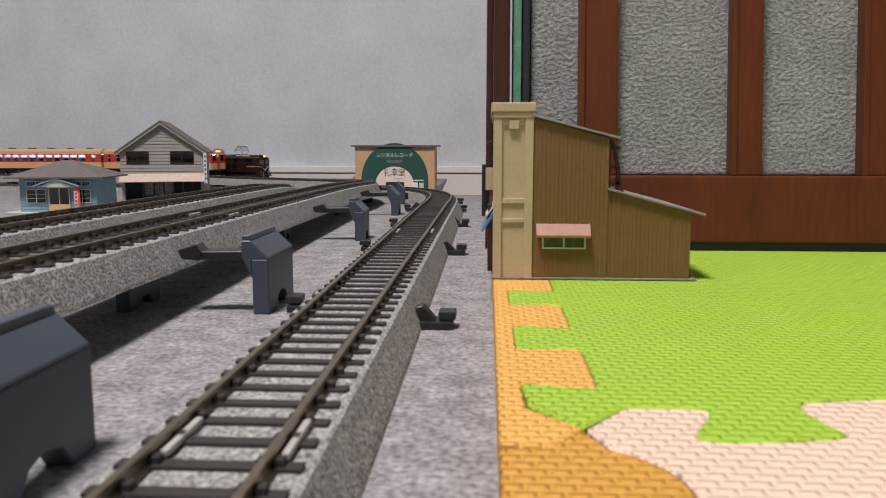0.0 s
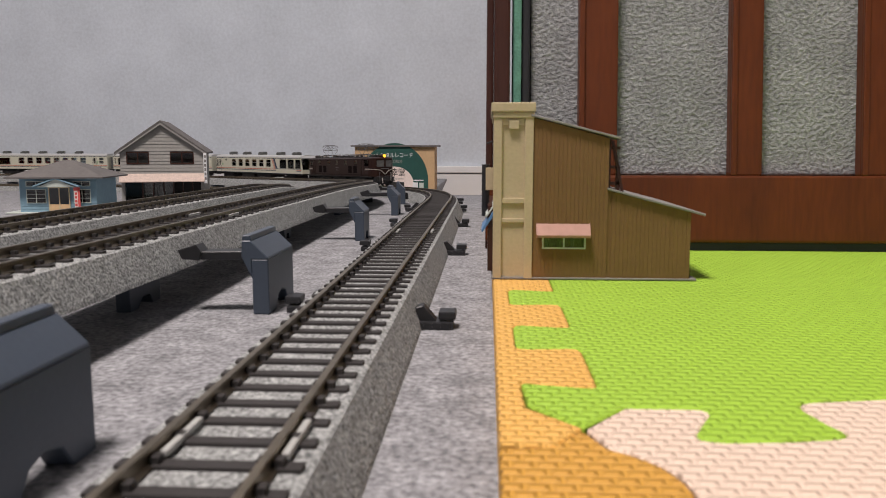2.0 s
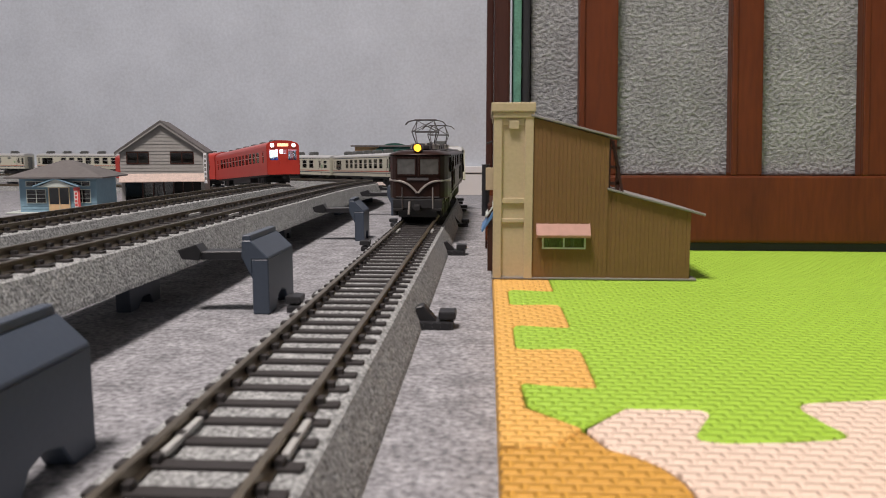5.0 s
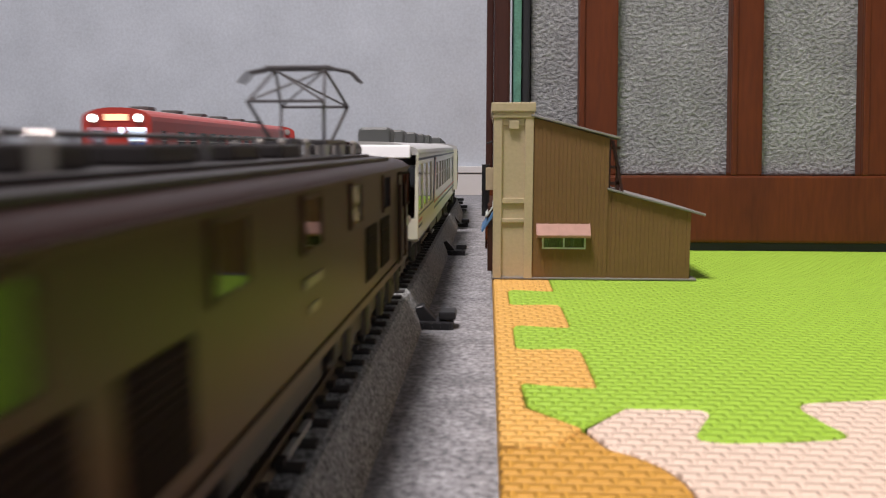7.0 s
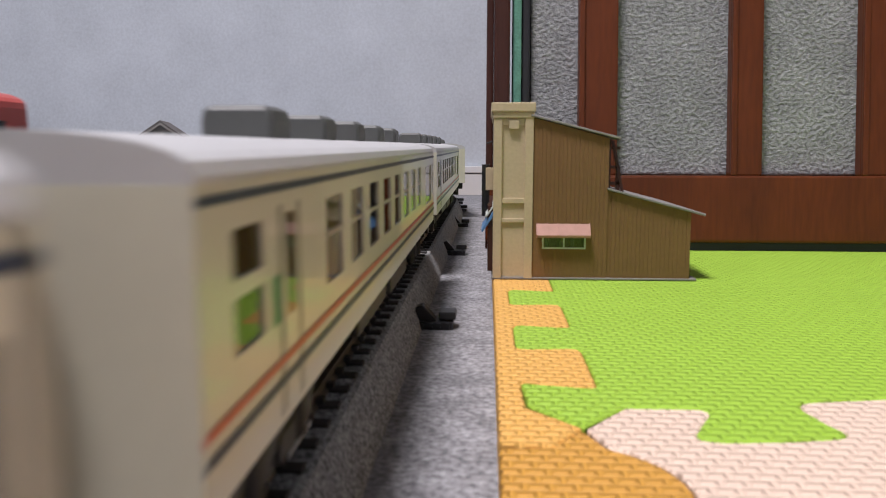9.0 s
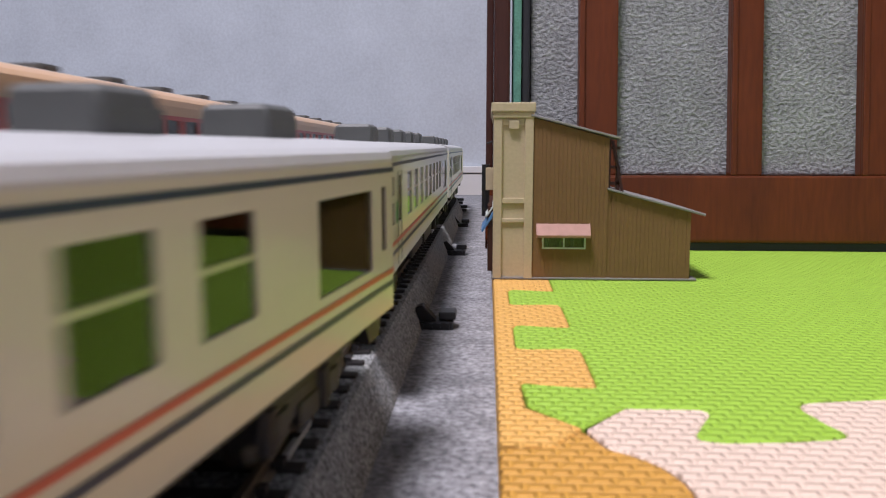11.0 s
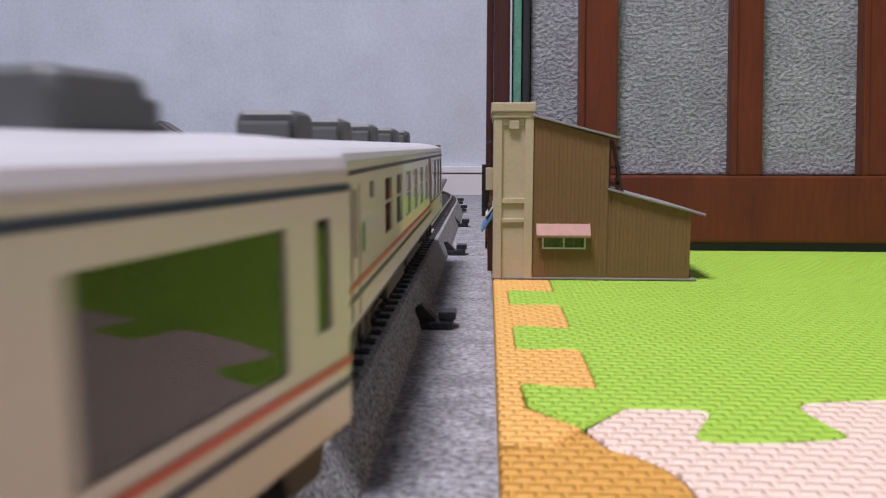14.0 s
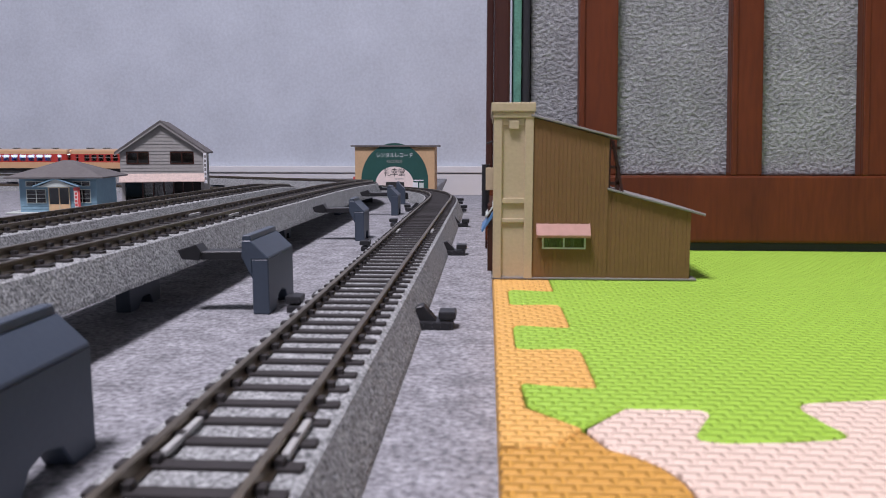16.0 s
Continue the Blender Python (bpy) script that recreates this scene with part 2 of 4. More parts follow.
def rounded(pts, r, n=3):
    """An open line of points with its corners rounded off by r."""
    out = [pts[0]]
    for p, q, s in zip(pts, pts[1:], pts[2:]):
        u, v = Vector((p[0] - q[0], p[1] - q[1])), Vector((s[0] - q[0], s[1] - q[1]))
        k = min(r, u.length * 0.45, v.length * 0.45)
        a, b = Vector(q) + u.normalized() * k, Vector(q) + v.normalized() * k
        for i in range(n + 1):
            f = i / n
            w = a * (1 - f) ** 2 + Vector(q) * 2 * f * (1 - f) + b * f * f
            out.append((w.x, w.y))
    return out + [pts[-1]]


# ---- the room ----
def room():
    solo("floor", box(-3300, 2300, -2700, 1770, -90, -66), M_FLOOR, "brown wooden room floor under the carpet", "floor", kind="structure")
    solo("wall_north", box(-3300, 2300, 1770, 1870, -90, 2350), M_WALLPAPER, "pale blue-grey textured wallpaper on a plain wall", "wall", kind="structure")
    solo("wall_south", box(-3300, 2300, -2800, -2700, -90, 2350), M_WALLPAPER, "pale blue-grey papered wall", "wall", kind="structure")
    solo("wall_west", box(-3400, -3300, -2700, 1770, -90, 2350), M_WALLPAPER, "pale blue-grey papered wall", "wall", kind="structure")
    solo("wall_east", box(2300, 2400, -2700, 1770, -90, 2350), M_WALLPAPER, "pale blue-grey papered wall", "wall", kind="structure")
    solo("ceiling", box(-3300, 2300, -2700, 1770, 2350, 2400), M_CEILING, "plain white ceiling", "ceiling", kind="structure")
    base = thing("baseboard", "white moulded skirting board along the papered wall", "skirting board", kind="structure")
    part("board", box(-3300, 2300, 1758, 1770, -66, -8, 1), M_WHITE, base)
    part("cap", box(-3300, 2300, 1754, 1770, -6, 9, 2), M_WHITE, base)
    lamp = thing("ceiling_lamp", "round white ceiling lamp, lit", "lamp")
    bm = bmesh.new()
    rod(bm, (LAMP[0] * 1000, LAMP[1] * 1000, 2180), (LAMP[0] * 1000, LAMP[1] * 1000, 2270), 240, 40)
    part("shade", bm, M_SHADE, lamp)
    bm = bmesh.new()
    rod(bm, (LAMP[0] * 1000, LAMP[1] * 1000, 2270), (LAMP[0] * 1000, LAMP[1] * 1000, 2350), 90, 24)
    part("mount", bm, M_WHITE, lamp)


def carpet():
    """Grey felt carpet under the layout, with an uneven cut edge near the wall."""
    rnd = random.Random(3)
    xs = [-3200, -2000, -1200, -700, -400, -250] + [-150 + 12 * i for i in range(20)] + [200, 500, 1000, 2200]
    ys = [-2650, -1500, -600, -200, 0, 200, 400, 500] + [550 + 25 * i for i in range(47)]
    bm = bmesh.new()
    rows = []
    for j, v in enumerate(ys):
        row = []
        for x in xs:
            end = 1700 if x < -80 else 1078 + rnd.uniform(-3, 3) + (10 if -40 < x < 0 else 0) + (0 if x < 60 else 10)
            y = min(v, end)
            row.append(bm.verts.new((x * MM, y * MM, ground(y * MM) if v < end + 25 else ground(end * MM) - 0.024)))
        rows.append(row)
    for p, q in zip(rows, rows[1:]):
        for i in range(len(xs) - 1):
            bm.faces.new((p[i], p[i + 1], q[i + 1], q[i]))
    bmesh.ops.remove_doubles(bm, verts=bm.verts, dist=1e-6)
    bmesh.ops.recalc_face_normals(bm, faces=bm.faces)
    ob = solo("carpet", bm, M_CARPET, "mottled grey felt carpet laid on the floor", "carpet", kind="structure")
    so = ob.modifiers.new("thickness", "SOLIDIFY")
    so.thickness, so.offset = 0.004, -1


# ---- foam mat of interlocking tiles ----
def tab_edge(start, count, pitch, neck, head, out, t0):
    """Points along a straight edge with dovetail tabs: (along, outward)."""
    pts = []
    for i in range(count):
        c = start + pitch * i
        pts += [(c - neck / 2, t0), (c - head / 2, out), (c + head / 2 - 1.5, out), (c + neck / 2, t0)]
    return pts


def foam_mat():
    g = "interlocking foam mat tiles"
    base, top = 0.2, 10.0
    # the border strip: tabs reach into the green tile
    tabs = rounded(tab_edge(157.5, 4, 49.0, 25, 31, 21.5, 6.8), 3.0)
    strip = [(2.2, 100), (2.2, 700), (6.8, 700)] + [(x, y) for y, x in reversed(tabs)] + [(7.2, 131), (16, 121.5), (10.5, 113.5), (2.2, 110)]
    strip = strip[1:-1] + [(2.2, 113.0)]
    solo("foam_border", shape(strip, "z", base, top, 0.4), M_ORANGE, "orange woven-texture foam mat border strip on the carpet", "foam mat", g)
    # the near tile in orange, below the corner
    corner = [(2.2, -260), (2.2, 112.4), (10.2, 113.2), (15.8, 120.8)] + arc(11, 98, 17, 62, 0, 6) + [(22.5, 80), (23.5, 40), (23.5, -260)]
    solo("foam_border", shape(corner, "z", base, top - 0.1, 0.4), M_AMBERFOAM, "amber woven-texture foam corner piece on the carpet", "foam mat", g)
    # green tile: left edge follows the tabs of the strip, near edge carries wide tabs into the pink tile
    gl = [(x + 0.12, y) for y, x in tabs]
    wave = [(24.5, 131.7), (37.5, 131.9), (39.2, 130.2), (37.2, 126.5), (34.0, 120.0), (33.8, 117.5), (37, 116.6), (48, 117.6), (56.0, 119.2), (58.4, 121.0), (57.2, 124.5),
            (55.6, 131.5), (56.0, 135.2), (58.0, 136.6), (74, 139.5)]
    wave = rounded(wave, 1.5)
    for k in range(1, 12):
        wave += [(74 + 42 * k - 22, 140), (74 + 42 * k - 23, 126), (74 + 42 * k - 4, 126), (74 + 42 * k - 5, 140)]
    green = [(7.4, 700)] + [(x, y) for x, y in reversed(gl)] + [(7.6, 132), (16.2, 121.7)] + wave + [(700, 140), (700, 700)]
    green.reverse()
    solo("foam_tile", shape(green, "z", base, top, 0.35), M_GREEN, "lime green woven-texture foam tile on the carpet", "foam mat", g)
    pink = [(16.5, 121.2)] + [(x, y - 0.12) for x, y in wave] + [(700, 139.6), (700, -260), (24.0, -260), (24.0, 40), (23.0, 80)] + [
        (x + 0.4, y) for x, y in reversed(arc(11, 98, 17, 62, 0, 6))]
    solo("foam_tile", shape(pink, "z", base, top - 0.05, 0.35), M_PINK, "pale pink woven-texture foam tile on the carpet", "foam mat", g)


# ---- wooden bed end with grey felt behind its slats ----
def bed_end():
    bed = thing("bed_frame", "reddish-brown varnished wooden bed end with upright slats", "bed")
    bed.matrix_world = pose(0, 0.338, 0.0103, -6.5, 0, 0)
    part("bottom_rail", box(-0.8, 620, 0, 22, 3.5, 33, 1.2), M_MAHOGANY, bed)
    # the shadow gap under the rail, put in as a solid black strip
    part("foot_strip", box(-0.6, 620, 3, 20, 0, 3.5), M_BLACK, bed, "black strip standing in for the shadow gap under the rail")
    for x0, x1 in ((40.2, 57.4), (106.5, 120.4), (162.5, 176), (222, 236), (270, 284), (309, 323), (361, 375), (413, 427), (465, 479), (517, 531), (569, 583)):
        bm = box(x0, x1, 2, 8, 33, 420, 0.8)
        part("slat", bm, M_MAHOGANY, bed)
        part("beading", box(x0 + 0.1, x0 + 2.6, 0.6, 3, 33, 420, 0.5), M_MAHOGANY, bed)
    part("top_rail", box(-0.8, 620, 0, 22, 420, 460, 2), M_MAHOGANY, bed)
    part("corner_post", box(2.6, 9.6, -2, 26, 33, 460, 1.2), M_DARKWOOD, bed, "dark brown corner post")
    part("side_post", box(-0.8, 2.4, 2, 30, 0, 460, 1.0), M_DARKWOOD, bed, "dark brown second post")
    felt = solo("felt_panel", box(19.2, 600, 9, 20, 34, 418, 1), M_FELT, "thick light grey felt panel behind the bed slats", "felt panel")
    felt.matrix_world = bed.matrix_world
    cloth = solo("green_cloth", box(11.0, 14.8, 2, 20, 34, 418, 1), M_GREENCLOTH, "strip of green woven cloth hanging beside the bed post", "cloth")
    cloth.matrix_world = bed.matrix_world
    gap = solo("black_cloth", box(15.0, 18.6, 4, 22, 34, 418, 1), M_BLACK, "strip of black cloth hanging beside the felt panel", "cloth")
    gap.matrix_world = bed.matrix_world


# ---- railway paths, in metres ----
class Path:
    def __init__(self, height, closed=False):
        self.pts, self.height, self.closed = [], height, closed

    def line(self, p, q, step=0.02):
        n = max(1, round(math.dist(p, q) / step))
        return self.add([(p[0] + (q[0] - p[0]) * i / n, p[1] + (q[1] - p[1]) * i / n) for i in range(n + 1)])

    def bend(self, c, r, a0, a1):
        return self.add(arc(c[0], c[1], r, a0, a1, 36))

    def add(self, pts):
        for p in pts:
            if not self.pts or math.dist(p, self.pts[-1]) > 1e-5:
                self.pts.append(p)
        return self

    def done(self):
        self.s = [0.0]
        for a, b in zip(self.pts, self.pts[1:]):
            self.s.append(self.s[-1] + math.dist(a, b))
        self.length = self.s[-1]
        return self

    def at(self, s):
        if self.closed:
            s %= self.length
        s = min(max(s, 0), self.length)
        i = min(max(int(np.searchsorted(self.s, s)) - 1, 0), len(self.pts) - 2)
        f = (s - self.s[i]) / (self.s[i + 1] - self.s[i])
        (ax, ay), (bx, by) = self.pts[i], self.pts[i + 1]
        x, y = ax + (bx - ax) * f, ay + (by - ay) * f
        return Vector((x, y, self.height(x, y)))

    def car(self, s, half):
        """Pose of a vehicle whose middle is at s, carried on two bogies half apart; its front is +y."""
        a, b = self.at(s - half), self.at(s + half)
        d = b - a
        yaw, tilt = math.degrees(math.atan2(-d.x, d.y)), math.degrees(math.atan2(d.z, math.hypot(d.x, d.y)))
        m = (a + b) / 2
        return pose(m.x, m.y, m.z, tilt, 0, yaw)


AX, AY, AR = -0.0387, 0.61, 0.90
TURN_Y, TURN_R = 0.075, 0.43
LOW = lambda x, y: 0.014 + ground(y)
HIGH = lambda x, y: 0.0300 - 0.0072 * min(max(y, 0.0), 1.4) + ground(y)
SUNK = lambda x, y: HIGH(x, y) - 0.011 * min(max((y - 0.62) / 0.35, 0.0), 1.0)  # the inner line comes down to the carpet
PATH_A = (Path(LOW).line((-3.1, AY + AR), (AX - AR, AY + AR)).bend((AX - AR, AY), AR, 90, 0).line((AX, AY), (AX, TURN_Y))
          .bend((AX - TURN_R, TURN_Y), TURN_R, 0, -90).line((AX - TURN_R, TURN_Y - TURN_R), (-3.1, TURN_Y - TURN_R)).done())
B1X, B1Y, B1R, LEFT = -0.1225, 0.70, 0.70, -0.95
LOW1 = AX - TURN_R
R1 = B1X - LOW1
PATH_B1 = (Path(HIGH, True).line((B1X, TURN_Y), (B1X, B1Y)).bend((B1X - B1R, B1Y), B1R, 0, 90).line((B1X - B1R, B1Y + B1R), (LEFT, B1Y + B1R))
           .bend((LEFT, B1Y), B1R, 90, 180).line((LEFT - B1R, B1Y), (LEFT - B1R, TURN_Y)).bend((LEFT - B1R + R1, TURN_Y), R1, 180, 270)
           .line((LEFT - B1R + R1, TURN_Y - R1), (LOW1, TURN_Y - R1)).bend((LOW1, TURN_Y), R1, -90, 0).done())
B2X, B2Y, B2R = -0.182, 0.58, 0.62
R2 = B2X - LOW1
PATH_B2 = (Path(SUNK, True).line((B2X, B2Y), (B2X, TURN_Y)).bend((LOW1, TURN_Y), R2, 0, -90).line((LOW1, TURN_Y - R2), (LEFT - B2R + R2, TURN_Y - R2))
           .bend((LEFT - B2R + R2, TURN_Y), R2, -90, -180).line((LEFT - B2R, TURN_Y), (LEFT - B2R, B2Y)).bend((LEFT, B2Y), B2R, 180, 90)
           .line((LEFT, B2Y + B2R), (B2X - B2R, B2Y + B2R)).bend((B2X - B2R, B2Y), B2R, 90, 0).done())

ROADBED = [(-19, -14), (-18.6, -12.6), (-14.6, -3.4), (-13.6, -3.0), (13.6, -3.0), (14.6, -3.4), (18.6, -12.6), (19, -14)]
RAIL_OUT = [(-1.2, -2.6), (1.2, -2.6), (0.35, -2.0), (0.35, -0.9), (0.6, -0.7), (0.6, 0), (-0.6, 0), (-0.6, -0.7), (-0.35, -0.9), (-0.35, -2.0)]


def sweep(path, outline, shift=0.0):
    """An outline (across, up) in millimetres drawn along a path."""
    n = len(path.pts)
    verts, faces, k = [], [], len(outline)
    for i, (x, y) in enumerate(path.pts):
        if path.closed:
            a, b = path.pts[(i - 1) % n], path.pts[(i + 1) % n]
        else:
            a, b = path.pts[max(i - 1, 0)], path.pts[min(i + 1, n - 1)]
        d = Vector((b[0] - a[0], b[1] - a[1], 0)).normalized()
        side = Vector((d.y, -d.x, 0))
        o = Vector((x, y, path.height(x, y)))
        verts += [o + side * (u + shift) * MM + Vector((0, 0, v * MM)) for u, v in outline]
    for i in range(n - 1):
        faces += [(i * k + j, i * k + (j + 1) % k, (i + 1) * k + (j + 1) % k, (i + 1) * k + j) for j in range(k)]
    if not path.closed:
        faces += [tuple(range(k)), tuple(range((n - 1) * k, n * k))]
    me = bpy.data.meshes.new("sweep")
    me.from_pydata(verts, [], faces)
    bm = bmesh.new()
    bm.from_mesh(me)
    bmesh.ops.recalc_face_normals(bm, faces=bm.faces)
    return bm


TIE_PITCH = 0.0087


def track(path, label, near):
    t = thing("model_track", label, "model track", "loops of model railway track")
    part("roadbed", sweep(path, ROADBED), M_BALLAST, t, "moulded grey ballast roadbed")
    for s in (-8.85, 8.85):
        part("rail", sweep(path, RAIL_OUT, s), M_RAIL, t, "tarnished nickel rail")
    bm = box(-13.4, 13.4, -1.35, 1.35, -3.6, -2.3, 0.2)
    for r in (-8.85, 8.85):  # moulded chairs that grip the rail foot
        for q in (-1, 1):
            quadbox(bm, *sorted((r + q * 0.5, r + q * 1.9)), -0.95, 0.95, -2.4, -1.25)
    tie = mesh_of("sleeper", bm, M_TIE)
    count = 0
    verts, faces = [], []
    for i in range(int(path.length / TIE_PITCH)):
        s = (i + 0.5) * TIE_PITCH
        m = path.car(s, 0.004)
        if near(m.translation) and count < 300:
            count += 1
            piece("sleeper", tie, t, m)
        else:
            k = len(verts)
            verts += [m @ (Vector(c) * MM) for c in ((-13.4, -1.35, -3.6), (13.4, -1.35, -3.6), (13.4, 1.35, -3.6), (-13.4, 1.35, -3.6), (-13.4, -1.35, -2.3), (13.4, -1.35, -2.3), (13.4, 1.35, -2.3), (-13.4, 1.35, -2.3))]
            faces += [tuple(k + j for j in f) for f in ((4, 5, 6, 7), (0, 1, 5, 4), (1, 2, 6, 5), (2, 3, 7, 6), (3, 0, 4, 7))]
    me = bpy.data.meshes.new("sleepers")
    me.from_pydata(verts, [], faces)
    me.materials.append(M_TIE)
    rest = piece("sleepers", me, t)
    rest["kind"] = "stuff"
    return t


def rail_joint(parent, y, x, z):
    for s in (-8.85, 8.85):
        part("rail_joiner", box(x + s + 0.9, x + s + 2.1, y - 7, y + 7, z - 2.4, z - 1.3, 0.3), M_JOINER, parent, "pale plastic rail joiner")


def track_clip():
    """Black plastic clip that holds the edge of the roadbed to the carpet."""
    c = thing("track_clip", "black plastic track clip beside the roadbed on the carpet", "track clip", "track clips")
    part("base", box(-5, 6.6, -4.5, 4.5, 0, 2.4, 0.5), M_BLACK, c)
    part("wedge", shape([(-5.6, 0.4), (1.2, 0.4), (1.2, 2.6), (-2.8, 7.2), (-5.0, 6.6)], "y", -2.5, 2.5, 0.3), M_BLACK, c)
    part("lug", box(2.0, 7.4, -3.6, 3.6, 3.0, 5.4, 0.5), M_BLACK, c)
    for k in range(4):
        part("rib", box(-3.5 + 2.6 * k, -2.4 + 2.6 * k, -5.0, -4.4, 0.2, 2.2), M_BLACK, c)
    part("pin", rod(bmesh.new(), (5.4, -2.8, 3.6), (5.4, 2.8, 3.6), 0.8, 10), M_UNDER, c)
    return c


def pier(height, length, reach):
    """Plastic viaduct pier: a column outside the roadbed with a sloped cap and an arched side, a black arm under the roadbed, a middle foot."""
    p = thing("viaduct_pier", "dark blue-grey plastic viaduct pier with a sloped cap and black arm", "viaduct pier", "viaduct piers")
    h, n = height, length
    arch = [(0, 0), (0, h - 1), (n, h - 1), (n, 0), (n * 0.76, 0), (n * 0.66, 4.6), (n * 0.5, 6.0), (n * 0.36, 4.6), (n * 0.26, 0)]
    arch = [(y, min(z, h - 7.0)) for y, z in arch]
    part("column", shape(arch, "x", -4.4, 1.2, 0.3), M_PIER, p)
    part("cap", shape([(-4.4, h - 13.5), (-4.4, h - 7.05), (1.2, h - 7.05), (1.2, h - 6.4), (-4.6, h - 0.8), (-7.6, h - 0.8), (-7.8, h - 6.5)], "y", 0, n, 0.3), M_PIER, p)
    part("ridge", shape([(-7.7, h - 0.8), (-4.5, h - 0.8), (-4.9, h + 0.9), (-7.4, h + 0.9)], "y", 0.6, n - 0.6, 0.2), M_PIER, p)
    part("arm", shape([(-reach, h - 7.6), (-6.5, h - 7.6), (-4.6, h - 9.5), (-4.6, h - 4.6), (-reach, h - 4.9)], "y", 2, 10, 0.2), M_BLACK, p, "black plastic arm beside the roadbed")
    part("hook", shape([(-reach - 4.5, h - 7.4), (-reach + 1.5, h - 7.8), (-reach + 2.2, h - 4.9), (-reach + 0.5, h - 2.4), (-reach - 6.0, h - 4.4)], "y", 1.2, 8, 0.2), M_BLACK, p,
         "black plastic hook on the roadbed edge")
    mid = shape([(0, 0), (0, h - 11.8), (n * 0.75, h - 11.8), (n * 0.75, 0), (n * 0.56, 0), (n * 0.48, 3.6), (n * 0.3, 3.6), (n * 0.2, 0)], "x", -51.5, -46.5, 0.2)
    part("middle_foot", mid, M_PIER, p, "arched middle foot")
    part("foot_plate", box(-53, -45, -1.2, n * 0.75 + 1.2, h - 12.4, h - 11.5, 0.2), M_BLACK, p, "black plate under the roadbed")
    return p


def tracks():
    a = track(PATH_A, "grey ballasted model railway track lying on the carpet", lambda p: -0.05 < p.y < 1.3 and p.x > -0.45)
    rail_joint(a, 109, AX * 1000, 14)
    rail_joint(a, 392, AX * 1000, 14)
    b1 = track(PATH_B1, "raised ballasted model railway track on the viaduct, near line", lambda p: 0.0 < p.y < 1.3 and p.x > -0.62)
    b2 = track(PATH_B2, "raised ballasted model railway track on the viaduct, inner line", lambda p: 0.0 < p.y < 1.3 and p.x > -0.62)
    rail_joint(b1, 330, B1X * 1000, HIGH(0, 0.33) * 1000)
    clip = track_clip()
    spots = [(AX + 0.022, 0.232, 0), (AX + 0.021, 0.392, 0), (AX + 0.019, 0.53, 0), (AX + 0.014, 0.655, 8), (AX + 0.008, 0.74, 12),
             (AX - 0.022, 0.253, 180), (AX - 0.022, 0.405, 180), (AX - 0.022, 0.53, 180), (AX - 0.026, 0.66, 190), (AX - 0.05, 0.80, 198)]
    for i, (x, y, r) in enumerate(spots):
        m = pose(x, y, 0, 0, 0, r)
        if i == 0:
            clip.matrix_world = m
        else:
            copy_thing(clip, m)
    for y in (0.100, 0.246, 0.444, 0.615, 0.78):
        h = HIGH(0, y) * 1000 - ground(y) * 1000 - 2.6
        pr = pier(h, 32 if y < 0.4 else 20, 24)
        pr.matrix_world = pose(-0.0735 - (0.012 if y > 0.7 else 0), y, ground(y), 0, 0, 0 if y < 0.7 else 5)
    # plain piers carry the rest of both loops
    post = thing("viaduct_pier", "plain dark blue-grey plastic viaduct pier under the roadbed", "viaduct pier", "viaduct piers")
    part("column", box(-9, 9, -5, 5, 0, 2.0, 0.5), M_PIER, post)
    part("cap", box(-14, 14, -4, 4, 1.9, 2.6, 0.2), M_PIER, post)
    first = True
    for path in (PATH_B1, PATH_B2):
        n = int(path.length / 0.15)
        for i in range(n):
            m = path.car(i * 0.15, 0.01)
            x, y, z = m.translation
            if x > -0.15 and 0 < y < 0.72:
                continue
            yaw = math.atan2(m.to_3x3().col[1].y, m.to_3x3().col[1].x)
            g = ground(y)
            sc = ((z - g) * 1000 - 14) / 2.6
            if sc < 0.4:
                continue
            q = post if first else copy_thing(post, Matrix())
            first = False
            q.matrix_world = Matrix.Translation((x, y, g)) @ Matrix.Rotation(yaw - math.pi / 2, 4, "Z") @ Matrix.Diagonal((1, 1, sc, 1))


# ---- model buildings ----
def siding(bm, x0, x1, y, z0, z1, pitch=1.4, gap=0.16, depth=0.5, holes=()):
    """Upright boards across a wall that faces -y."""
    n = max(1, round((x1 - x0) / pitch))
    w = (x1 - x0) / n
    for i in range(n):
        quadbox(bm, x0 + i * w + gap / 2, x0 + (i + 1) * w - gap / 2, y - depth, y, z0, z1)


def framed_window(parent, x0, x1, y, z0, z1, bars=1, frame_mat=None, pane=None, rail=False):
    """A window facing -y, standing proud of y."""
    fm = frame_mat or M_WHITE
    w = part("window", box(x0, x1, y - 0.35, y + 0.05, z0, z1), pane or M_SMOKE, parent, "dark glazed window")
    bm = bmesh.new()
    t = 0.5
    for a, b, c, d in ((x0 - t, x1 + t, z0 - t, z0), (x0 - t, x1 + t, z1, z1 + t), (x0 - t, x0, z0, z1), (x1, x1 + t, z0, z1)):
        quadbox(bm, a, b, y - 0.8, y, c, d)
    for i in range(bars):
        x = x0 + (x1 - x0) * (i + 1) / (bars + 1)
        quadbox(bm, x - 0.25, x + 0.25, y - 0.7, y, z0, z1)
    if rail:
        for k in (1, 2):
            z = z0 + (z1 - z0) * k / 3
            quadbox(bm, x0, x1, y - 0.6, y, z - 0.15, z + 0.15)
    part("frame", bm, fm, w)
    return w


